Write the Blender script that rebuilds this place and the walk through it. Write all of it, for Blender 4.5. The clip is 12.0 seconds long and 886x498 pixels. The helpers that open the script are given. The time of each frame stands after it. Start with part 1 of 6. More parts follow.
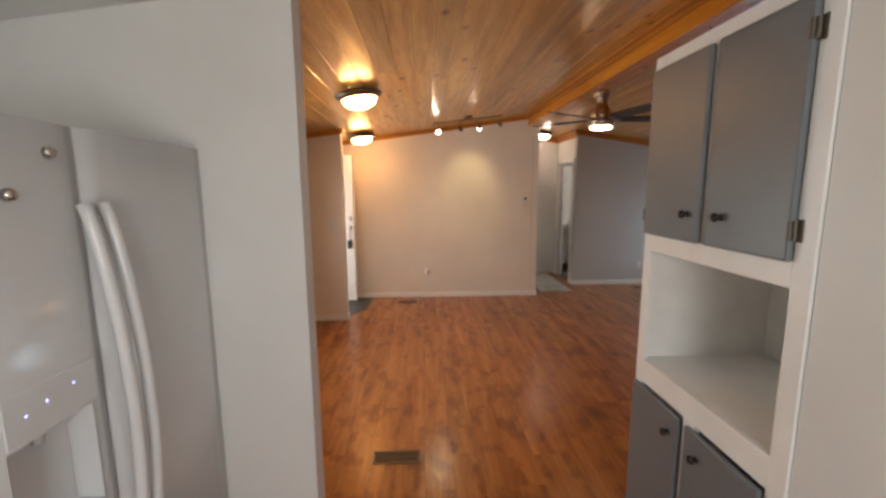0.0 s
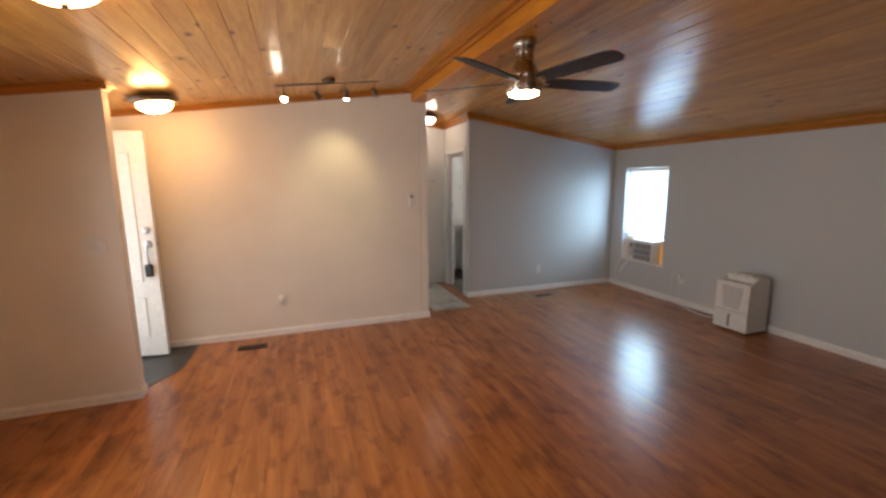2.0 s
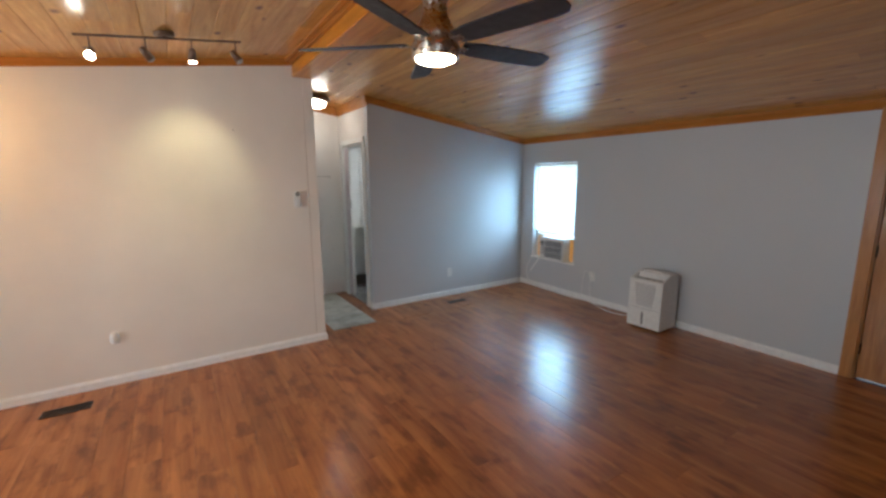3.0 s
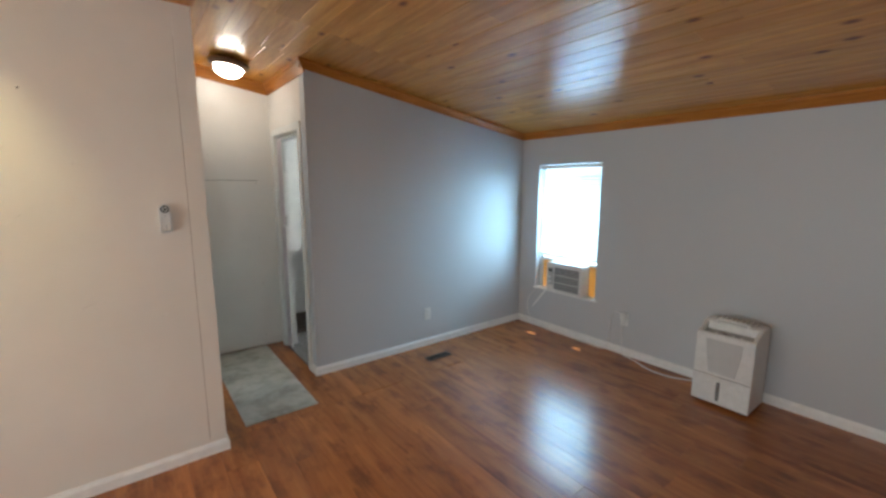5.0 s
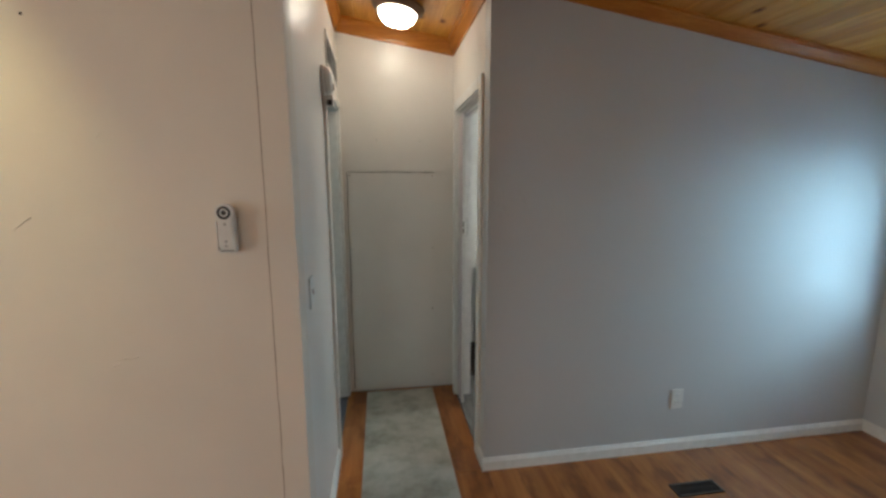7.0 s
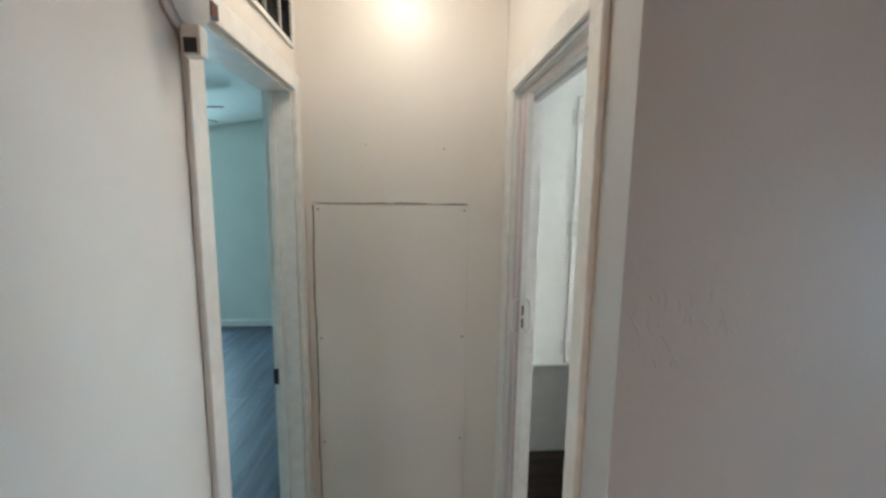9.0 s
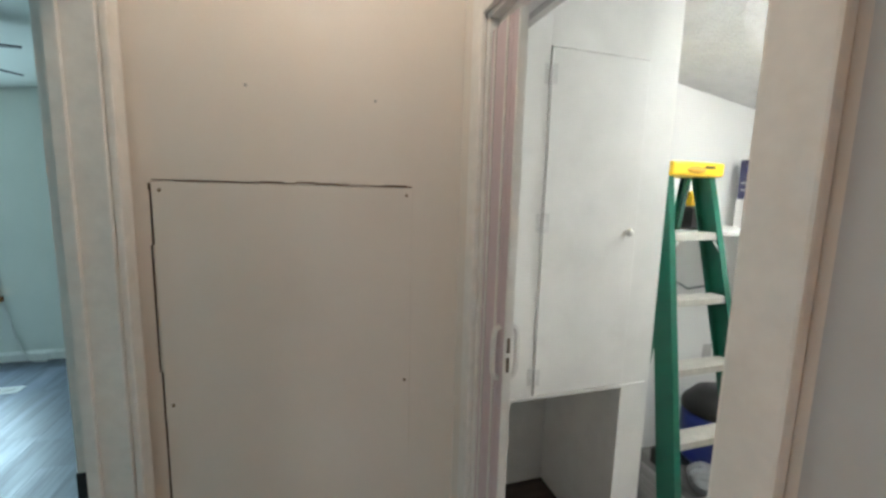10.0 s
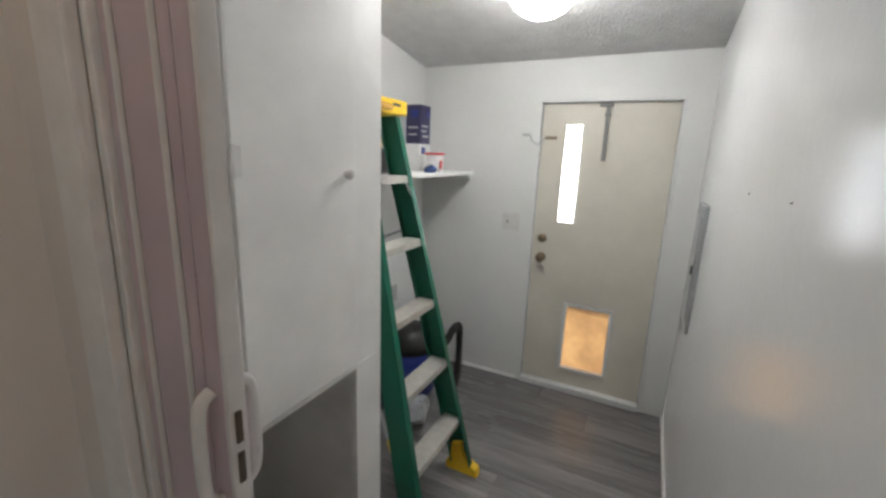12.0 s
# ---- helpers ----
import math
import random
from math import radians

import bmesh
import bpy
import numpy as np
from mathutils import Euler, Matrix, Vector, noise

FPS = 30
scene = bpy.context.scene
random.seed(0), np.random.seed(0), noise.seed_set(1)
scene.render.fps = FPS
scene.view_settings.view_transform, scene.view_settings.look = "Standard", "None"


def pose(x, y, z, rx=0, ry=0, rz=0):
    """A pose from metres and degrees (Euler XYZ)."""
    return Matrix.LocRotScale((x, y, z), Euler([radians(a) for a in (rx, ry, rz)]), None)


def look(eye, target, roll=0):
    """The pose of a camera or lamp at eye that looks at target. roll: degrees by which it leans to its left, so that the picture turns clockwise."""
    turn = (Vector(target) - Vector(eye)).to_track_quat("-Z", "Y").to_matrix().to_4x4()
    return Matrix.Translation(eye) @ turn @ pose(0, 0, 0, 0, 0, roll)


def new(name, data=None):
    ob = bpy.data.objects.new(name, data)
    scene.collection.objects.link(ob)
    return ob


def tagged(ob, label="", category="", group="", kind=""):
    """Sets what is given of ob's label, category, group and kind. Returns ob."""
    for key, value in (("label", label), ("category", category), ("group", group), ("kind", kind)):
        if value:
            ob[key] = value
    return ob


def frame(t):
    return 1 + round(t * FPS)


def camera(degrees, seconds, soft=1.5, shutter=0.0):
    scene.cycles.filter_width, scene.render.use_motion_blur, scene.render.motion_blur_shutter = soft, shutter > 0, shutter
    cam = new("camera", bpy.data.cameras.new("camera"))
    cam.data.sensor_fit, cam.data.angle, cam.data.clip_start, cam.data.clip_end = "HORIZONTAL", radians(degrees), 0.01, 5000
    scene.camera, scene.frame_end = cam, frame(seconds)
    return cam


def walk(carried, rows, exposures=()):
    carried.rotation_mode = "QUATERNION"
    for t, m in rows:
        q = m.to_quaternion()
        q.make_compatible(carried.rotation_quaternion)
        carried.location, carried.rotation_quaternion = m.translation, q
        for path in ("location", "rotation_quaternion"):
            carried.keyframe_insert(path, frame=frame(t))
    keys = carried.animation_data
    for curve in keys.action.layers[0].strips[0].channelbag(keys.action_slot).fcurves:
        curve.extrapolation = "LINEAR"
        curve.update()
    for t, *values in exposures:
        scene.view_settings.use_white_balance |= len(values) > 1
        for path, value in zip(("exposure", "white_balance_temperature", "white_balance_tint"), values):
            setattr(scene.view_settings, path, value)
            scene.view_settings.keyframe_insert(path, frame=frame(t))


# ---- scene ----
cam = camera(94.2, 12.0, soft=2.8)
PATH = [
    (0, (-0.017, 0.014, 1.598), (0.075, 1.99, 1.305), -0.3),
    (0.5, (-0.003, 0.384, 1.605), (0.223, 2.352, 1.324), -0.7),
    (1, (-0.003, 0.735, 1.588), (0.37, 2.678, 1.297), -0.3),
    (1.5, (0.064, 1.107, 1.581), (0.582, 3.014, 1.276), -0.3),
    (2, (0.208, 1.449, 1.588), (0.875, 3.308, 1.27), -0.4),
    (2.5, (0.311, 1.773, 1.582), (1.208, 3.53, 1.251), -0.3),
    (3, (0.499, 2.07, 1.581), (1.575, 3.721, 1.241), -0.3),
    (3.2, (0.585, 2.192, 1.59), (1.734, 3.792, 1.246), -0.3),
    (4.8, (1.233, 3.284, 1.571), (2.486, 4.813, 1.267), 0.2),
    (5, (1.305, 3.405, 1.561), (2.504, 4.976, 1.257), 0.0),
    (5.5, (1.497, 3.712, 1.548), (2.495, 5.42, 1.251), -0.2),
    (6, (1.708, 4.0, 1.536), (2.456, 5.83, 1.233), -0.3),
    (6.5, (1.831, 4.316, 1.516), (2.343, 6.224, 1.208), -0.3),
    (7, (1.913, 4.646, 1.524), (2.211, 6.599, 1.214), -0.1),
    (8.8, (2.093, 5.837, 1.657), (2.169, 7.815, 1.372), 0.8),
    (9, (2.095, 5.959, 1.658), (2.223, 7.936, 1.381), 0.7),
    (9.5, (2.061, 6.245, 1.621), (2.384, 8.2, 1.35), 1.1),
    (10, (2.047, 6.493, 1.597), (2.642, 8.382, 1.323), 1.5),
    (10.5, (2.092, 6.678, 1.589), (3.053, 8.407, 1.295), 2.2),
    (11, (2.136, 6.83, 1.569), (3.464, 8.293, 1.258), 2.2),
    (11.5, (2.178, 6.917, 1.552), (3.771, 8.069, 1.185), 2.3),
    (12, (2.22, 6.947, 1.53), (3.968, 7.813, 1.091), 2.1),
]
walk(cam, [(t, look(eye, target, roll)) for t, eye, target, roll in PATH],
     exposures=[(0, 0.44, 7150, 17), (1, 0.56, 7050, 17), (2, 0.64, 6600, 13), (3, 0.76, 5700, 6), (5, 0.86, 5850, 4), (6, 0.71, 6000, 4), (7, 0.54, 6200, 3), (9, 1.12, 5900, 3), (10, 0.96, 6250, 7), (11, 0.54, 6350, 12), (12, 0.32, 6250, 13)])

# ---- light ----
world = bpy.data.worlds.new("world")
scene.world = world
world.use_nodes = True
SUN_ELEV, SUN_AZ = 69.0, 78.0
sky = world.node_tree.nodes.new("ShaderNodeTexSky")
sky.sky_type, sky.sun_disc = "NISHITA", False
sky.sun_elevation, sky.sun_rotation = radians(SUN_ELEV), radians(SUN_AZ)
back = world.node_tree.nodes["Background"]
back.inputs[1].default_value = 0.15
world.node_tree.links.new(sky.outputs[0], back.inputs[0])
sun = new("sun", bpy.data.lights.new("sun", "SUN"))
sun.data.energy, sun.data.angle, sun.data.color = 5.0, radians(0.5), (1, 0.95, 0.86)
se, sa = radians(SUN_ELEV), radians(SUN_AZ)
sun.matrix_world = look((math.sin(sa) * math.cos(se) * 30, math.cos(sa) * math.cos(se) * 30, math.sin(se) * 30), (0, 0, 0))


def window_light(x, y, z, tx, ty, tz, w, h, watts, colour, spread=180):
    d = bpy.data.lights.new("window_daylight", "AREA")
    d.shape, d.size, d.size_y, d.energy, d.color = "RECTANGLE", w, h, watts, colour
    d.spread = radians(spread)
    new("window_daylight", d).matrix_world = look((x, y, z), (tx, ty, tz))


window_light(4.975, 5.99, 1.27, 0, 5.99, 1.27, 0.62, 0.88, 22, (0.54, 0.82, 1.0))
window_light(-1.81, 3.44, 1.22, 3, 3.44, 1.22, 1.0, 1.1, 14, (0.86, 0.95, 0.97), 125)
window_light(-0.86, 10.93, 1.05, -0.86, 4, 1.05, 0.7, 0.75, 29, (0.60, 0.86, 0.98))
window_light(-1.81, 5.50, 1.05, 3, 5.50, 1.05, 0.8, 1.9, 9, (0.9, 0.96, 1.0))
# added lamp at the unseen kitchen window, lighting the kitchen and the wall beyond
window_light(0.05, -1.48, 1.45, 0.25, 1.6, 1.2, 0.78, 0.80, 20, (0.86, 0.94, 0.96))
window_light(5.02, 7.41, 1.445, 0, 7.41, 1.445, 0.10, 0.58, 10.0, (0.92, 0.97, 1.0))


def spot_lamp(eye, target, watts, cone, colour):
    d = bpy.data.lights.new("track_spot", "SPOT")
    d.energy, d.spot_size, d.spot_blend, d.shadow_soft_size, d.color = watts, radians(cone), 0.9, 0.02, colour
    new("track_spot", d).matrix_world = look(eye, target)


spot_lamp((0.695, 5.345, 2.30), (0.63, 5.99, 1.60), 9.0, 74, (1, 0.80, 0.40))
spot_lamp((0.17, 5.27, 2.262), (-0.1, 4.0, 0.9), 10, 70, (1, 0.80, 0.5))

# ---- materials ----


def base_mat(name, colour, rough=0.5, metal=0.0):
    m = bpy.data.materials.new(name)
    m.use_nodes = True
    nt = m.node_tree
    b = nt.nodes["Principled BSDF"]
    b.inputs["Base Color"].default_value = (*colour, 1)
    b.inputs["Roughness"].default_value = rough
    b.inputs["Metallic"].default_value = metal
    return m, nt, b


def noise_node(nt, vec, scale, detail=4.0, rough=0.55):
    n = nt.nodes.new("ShaderNodeTexNoise")
    n.inputs["Scale"].default_value = scale
    n.inputs["Detail"].default_value = detail
    n.inputs["Roughness"].default_value = rough
    if vec is not None:
        nt.links.new(vec, n.inputs["Vector"])
    return n


def ramp(nt, fac, stops):
    r = nt.nodes.new("ShaderNodeValToRGB")
    while len(r.color_ramp.elements) < len(stops):
        r.color_ramp.elements.new(0.5)
    for e, (p, c) in zip(r.color_ramp.elements, stops):
        e.position, e.color = p, (*c, 1)
    nt.links.new(fac, r.inputs[0])
    return r


def mixc(nt, kind, fac, a, b):
    n = nt.nodes.new("ShaderNodeMix")
    n.data_type, n.blend_type = "RGBA", kind
    for sock, v in ((n.inputs[0], fac), (n.inputs[6], a), (n.inputs[7], b)):
        if isinstance(v, (int, float)):
            sock.default_value = v
        elif isinstance(v, tuple):
            sock.default_value = (*v, 1)
        else:
            nt.links.new(v, sock)
    return n.outputs[2]


def position(nt, scale=(1, 1, 1)):
    g = nt.nodes.new("ShaderNodeNewGeometry")
    mp = nt.nodes.new("ShaderNodeMapping")
    mp.inputs["Scale"].default_value = scale
    nt.links.new(g.outputs["Position"], mp.inputs["Vector"])
    return mp.outputs[0]


def bump(nt, b, height, strength, dist):
    n = nt.nodes.new("ShaderNodeBump")
    n.inputs["Strength"].default_value, n.inputs["Distance"].default_value = strength, dist
    nt.links.new(height, n.inputs["Height"])
    nt.links.new(n.outputs[0], b.inputs["Normal"])


def shade(c, f):
    return tuple(min(1.0, v * f) for v in c)


def paint(name, colour, rough=0.5, relief=0.25, fine=60.0, mottling=0.05, broad=1.6, depth=0.004, even=False, spec=0.5):
    """Rolled wall paint: broad mottling, fine roller stipple."""
    m, nt, b = base_mat(name, colour, rough)
    b.inputs["Specular IOR Level"].default_value = spec
    p = position(nt)
    big = noise_node(nt, p, broad, 5)
    small = noise_node(nt, p, fine, 3)
    c = ramp(nt, big.outputs[0], [(0.3, shade(colour, 1 - mottling)), (0.7, shade(colour, 1 + mottling))])
    nt.links.new(c.outputs[0], b.inputs["Base Color"])
    d = 0.03 if even else 0.15
    r = ramp(nt, big.outputs[0], [(0.3, (rough * (1 - d),) * 3), (0.7, (min(1, rough * (1 + d)),) * 3)])
    nt.links.new(r.outputs[0], b.inputs["Roughness"])
    mix = mixc(nt, "MIX", 0.15 if even else 0.5, small.outputs[1], big.outputs[1])
    bump(nt, b, mix, relief, depth)
    return m


def plain(name, colour, rough=0.45, metal=0.0, var=0.06, scale=25.0):
    m, nt, b = base_mat(name, colour, rough, metal)
    n = noise_node(nt, position(nt), scale, 4)
    c = ramp(nt, n.outputs[0], [(0.3, shade(colour, 1 - var)), (0.7, shade(colour, 1 + var))])
    nt.links.new(c.outputs[0], b.inputs["Base Color"])
    r = ramp(nt, n.outputs[0], [(0.3, (rough * 0.8,) * 3), (0.7, (min(1, rough * 1.2),) * 3)])
    nt.links.new(r.outputs[0], b.inputs["Roughness"])
    return m


def wood(name, dark, light, rough, along="y", grain=26.0, island=False, objects=False, knots=0.0, coat=0.0, vary=0.3, blotch=0.0, strips=0.0, coat_rough=0.15):
    """Sawn boards: stretched grain, a tone of its own for each board, knots and dark blotches."""
    m, nt, b = base_mat(name, light, rough)
    s = {"x": (0.07, 1, 1), "y": (1, 0.07, 1), "z": (1, 1, 0.07)}[along]
    g = nt.nodes.new("ShaderNodeNewGeometry")
    rnd = None
    if island:
        rnd = g.outputs["Random Per Island"]
    if objects:
        rnd = nt.nodes.new("ShaderNodeObjectInfo").outputs["Random"]
    vec = nt.nodes.new("ShaderNodeVectorMath")
    vec.operation = "ADD"
    nt.links.new(g.outputs["Position"], vec.inputs[0])
    if rnd is not None:
        sc = nt.nodes.new("ShaderNodeMath")
        sc.operation = "MULTIPLY"
        sc.inputs[1].default_value = 37.0
        nt.links.new(rnd, sc.inputs[0])
        nt.links.new(sc.outputs[0], vec.inputs[1])
    mp = nt.nodes.new("ShaderNodeMapping")
    mp.inputs["Scale"].default_value = s
    nt.links.new(vec.outputs[0], mp.inputs["Vector"])
    n1 = noise_node(nt, mp.outputs[0], grain, 6, 0.65)
    n1.inputs["Distortion"].default_value = 0.6
    n2 = noise_node(nt, mp.outputs[0], grain * 7, 3, 0.6)
    col = ramp(nt, n1.outputs[0], [(0.30, dark), (0.5, tuple((a + c) / 2 for a, c in zip(dark, light))), (0.72, light)]).outputs[0]
    col = mixc(nt, "MULTIPLY", 0.35, col, ramp(nt, n2.outputs[0], [(0.35, (0.62, 0.58, 0.55)), (0.6, (1, 1, 1))]).outputs[0])
    if rnd is not None:
        tone = ramp(nt, rnd, [(0.0, (1 - vary,) * 3), (1.0, (1 + vary * 0.6,) * 3)])
        col = mixc(nt, "MULTIPLY", 1.0, col, tone.outputs[0])
    if blotch:
        mp2 = nt.nodes.new("ShaderNodeMapping")
        mp2.inputs["Scale"].default_value = tuple(v if v == 1 else 0.5 for v in s)
        nt.links.new(vec.outputs[0], mp2.inputs["Vector"])
        nb = noise_node(nt, mp2.outputs[0], 8.5, 4, 0.55)
        col = mixc(nt, "MULTIPLY", blotch, col, ramp(nt, nb.outputs[0], [(0.36, (0.30, 0.24, 0.22)), (0.5, (1, 1, 1))]).outputs[0])
    if strips:
        turn = nt.nodes.new("ShaderNodeMapping")
        turn.inputs["Rotation"].default_value = (0, 0, radians(90))
        nt.links.new(g.outputs["Position"], turn.inputs["Vector"])
        br = nt.nodes.new("ShaderNodeTexBrick")
        br.inputs["Scale"].default_value = 1.0
        br.inputs["Brick Width"].default_value, br.inputs["Row Height"].default_value = 0.37, 0.055
        br.inputs["Mortar Size"].default_value = 0.0
        br.inputs["Color1"].default_value, br.inputs["Color2"].default_value = (0.72, 0.68, 0.64, 1), (1.16, 1.18, 1.14, 1)
        br.offset, br.offset_frequency = 0.37, 3
        nt.links.new(turn.outputs[0], br.inputs["Vector"])
        col = mixc(nt, "MULTIPLY", strips, col, br.outputs[0])
    if knots:
        mp3 = nt.nodes.new("ShaderNodeMapping")
        mp3.inputs["Scale"].default_value = tuple(v if v == 1 else 0.6 for v in s)
        nt.links.new(vec.outputs[0], mp3.inputs["Vector"])
        v = nt.nodes.new("ShaderNodeTexVoronoi")
        v.voronoi_dimensions = "2D" if along == "y" else "3D"
        v.inputs["Scale"].default_value = 3.6
        nt.links.new(mp3.outputs[0], v.inputs["Vector"])
        k = ramp(nt, v.outputs["Distance"], [(0.022, (0.14, 0.06, 0.03)), (0.05, (0.45, 0.32, 0.24)), (0.10, (1, 1, 1))])
        some = nt.nodes.new("ShaderNodeSeparateColor")
        nt.links.new(v.outputs["Color"], some.inputs[0])
        pick = ramp(nt, some.outputs[0], [(0.52, (0, 0, 0)), (0.60, (knots,) * 3)])
        col = mixc(nt, "MULTIPLY", pick.outputs[0], col, k.outputs[0])
    nt.links.new(col, b.inputs["Base Color"])
    r = ramp(nt, n1.outputs[0], [(0.3, (min(1, rough * 1.25),) * 3), (0.7, (rough * 0.85,) * 3)])
    nt.links.new(r.outputs[0], b.inputs["Roughness"])
    b.inputs["Coat Weight"].default_value = coat
    b.inputs["Specular IOR Level"].default_value = 0.2 if coat else 0.5
    b.inputs["Coat Roughness"].default_value = coat_rough
    bump(nt, b, n2.outputs[0], 0.12, 0.002)
    return m


def glow(name, colour, strength):
    m, nt, b = base_mat(name, (0.85, 0.83, 0.78), 0.35)
    b.inputs["Emission Color"].default_value = (*colour, 1)
    b.inputs["Emission Strength"].default_value = strength
    return m


def glass(name, tint=(0.95, 0.98, 1)):
    m = bpy.data.materials.new(name)
    m.use_nodes = True
    nt = m.node_tree
    nt.nodes.remove(nt.nodes["Principled BSDF"])
    t, g, x = nt.nodes.new("ShaderNodeBsdfTransparent"), nt.nodes.new("ShaderNodeBsdfGlossy"), nt.nodes.new("ShaderNodeMixShader")
    t.inputs[0].default_value = (*tint, 1)
    g.inputs["Roughness"].default_value = 0.02
    x.inputs[0].default_value = 0.06
    nt.links.new(t.outputs[0], x.inputs[1])
    nt.links.new(g.outputs[0], x.inputs[2])
    nt.links.new(x.outputs[0], nt.nodes["Material Output"].inputs[0])
    return m


def thin(name, colour, through_colour, share=0.5):
    """A thin sheet that lets part of the light through: blinds, plywood, a frosted flap."""
    m = bpy.data.materials.new(name)
    m.use_nodes = True
    nt = m.node_tree
    b = nt.nodes["Principled BSDF"]
    b.inputs["Roughness"].default_value = 0.5
    n = noise_node(nt, position(nt), 14, 4)
    c = ramp(nt, n.outputs[0], [(0.3, shade(colour, 0.88)), (0.7, shade(colour, 1.08))])
    nt.links.new(c.outputs[0], b.inputs["Base Color"])
    t, x = nt.nodes.new("ShaderNodeBsdfTranslucent"), nt.nodes.new("ShaderNodeMixShader")
    tc = ramp(nt, noise_node(nt, position(nt), 6, 3).outputs[0], [(0.32, shade(through_colour, 0.72)), (0.68, shade(through_colour, 1.05))])
    nt.links.new(tc.outputs[0], t.inputs[0])
    x.inputs[0].default_value = share
    nt.links.new(b.outputs[0], x.inputs[1])
    nt.links.new(t.outputs[0], x.inputs[2])
    nt.links.new(x.outputs[0], nt.nodes["Material Output"].inputs[0])
    return m


CREAM = paint("cream_wall_paint", (0.79, 0.745, 0.675), 0.55, 0.25, 90)
WHITE = paint("white_wall_paint", (0.76, 0.76, 0.74), 0.5, 0.25, 90)
HALLW = paint("hall_white_paint", (0.80, 0.765, 0.72), 0.33, 0.3, 40, 0.05)
GREY = paint("grey_wall_paint", (0.56, 0.575, 0.59), 0.40, 0.30, 45, 0.015, 0.9, even=True, spec=0.36)
GLOSSW = paint("semi_gloss_white_paint", (0.80, 0.80, 0.79), 0.17, 0.22, 30, 0.02, even=True)
TEAL = paint("bedroom_pale_paint", (0.74, 0.77, 0.72), 0.5, 0.2, 90)
TRIMW = plain("white_trim_paint", (0.85, 0.85, 0.83), 0.38)
CABW = plain("white_cabinet_paint", (0.87, 0.87, 0.845), 0.4, 0, 0.05, 6)
CABG = plain("slate_grey_cabinet_paint", (0.15, 0.165, 0.18), 0.36, 0, 0.07, 5)
POPCORN = paint("textured_white_ceiling", (0.62, 0.62, 0.61), 0.8, 1.0, 75, 0.08, 9, 0.03)
FLOORW = wood("laminate_floor", (0.28, 0.088, 0.020), (0.56, 0.212, 0.052), 0.42, "y", 9, objects=True, coat=0.75, coat_rough=0.23, vary=0.13, blotch=0.55, strips=0.26)
FLOORJ = wood("laminate_floor_joined", (0.28, 0.088, 0.020), (0.56, 0.212, 0.052), 0.42, "y", 9, island=True, coat=0.75, coat_rough=0.23, vary=0.13, blotch=0.55, strips=0.26)
GREYFLOOR = wood("grey_laminate", (0.105, 0.10, 0.10), (0.36, 0.35, 0.345), 0.25, "y", 7, objects=True, vary=0.28)
BEDFLOOR = wood("grey_blue_laminate", (0.045, 0.056, 0.08), (0.13, 0.155, 0.205), 0.42, "y", 14, island=True, vary=0.25)
PINE = wood("knotty_pine_ceiling", (0.51, 0.22, 0.032), (0.83, 0.445, 0.092), 0.36, "y", 16, island=True, knots=0.9, coat=1.0, coat_rough=0.22, vary=0.17)
CROWN = wood("stained_pine_trim", (0.35, 0.118, 0.017), (0.58, 0.235, 0.042), 0.34, "x", 22, coat=0.3)
CROWNY = wood("stained_pine_trim_lengthwise", (0.35, 0.118, 0.017), (0.58, 0.235, 0.042), 0.34, "y", 22, coat=0.3)
BEAMW = wood("orange_pine_beam", (0.50, 0.165, 0.016), (0.74, 0.31, 0.034), 0.34, "y", 12, knots=0.8, coat=0.3)
OAK = wood("orange_wood_door", (0.34, 0.13, 0.03), (0.55, 0.25, 0.07), 0.34, "z", 20, coat=0.3)
CASEW = wood("oak_window_casing", (0.30, 0.11, 0.03), (0.50, 0.21, 0.06), 0.35, "z", 20, coat=0.2)
PLY = thin("plywood_filler", (0.66, 0.42, 0.17), (1.0, 0.66, 0.26), 0.55)
SLAT = thin("white_blind_slat", (0.80, 0.81, 0.82), (0.86, 0.92, 0.98), 0.45)
FLAP = thin("amber_flap_vinyl", (0.60, 0.40, 0.24), (1.0, 0.74, 0.47), 0.85)
BRONZE = plain("oil_rubbed_bronze", (0.17, 0.115, 0.085), 0.38, 0.7)
NICKEL = plain("brushed_nickel", (0.52, 0.48, 0.43), 0.28, 1.0, 0.05, 60)
STEEL = plain("galvanised_steel", (0.50, 0.51, 0.52), 0.4, 0.8)
HINGE = plain("worn_dull_hinge", (0.14, 0.12, 0.095), 0.5, 0.6)
BRASS = plain("worn_brass_knob", (0.27, 0.21, 0.14), 0.32, 1.0)
BLADE = plain("dark_grey_fan_blade", (0.035, 0.033, 0.036), 0.5)
BLACK = plain("black_plastic", (0.014, 0.014, 0.015), 0.4)
KNOBM = plain("dark_bronze_knob", (0.03, 0.021, 0.017), 0.3, 0.6)
PLASTIC = plain("white_plastic", (0.76, 0.76, 0.74), 0.35)
GREYPL = plain("light_grey_plastic", (0.45, 0.45, 0.45), 0.4)
FRIDGEW = plain("glossy_white_appliance_enamel", (0.70, 0.71, 0.72), 0.16, 0, 0.02, 3)
PINKPVC = plain("pinkish_white_pvc", (0.60, 0.505, 0.545), 0.4, 0, 0.04, 8)
DOORW = plain("white_steel_door", (0.78, 0.77, 0.74), 0.38)
DOORC = plain("cream_door_paint", (0.68, 0.64, 0.555), 0.4, 0, 0.05, 5)
GREEN = plain("green_fibreglass", (0.006, 0.125, 0.075), 0.35, 0, 0.1, 9)
YELLOW = plain("yellow_plastic", (0.80, 0.52, 0.02), 0.4)
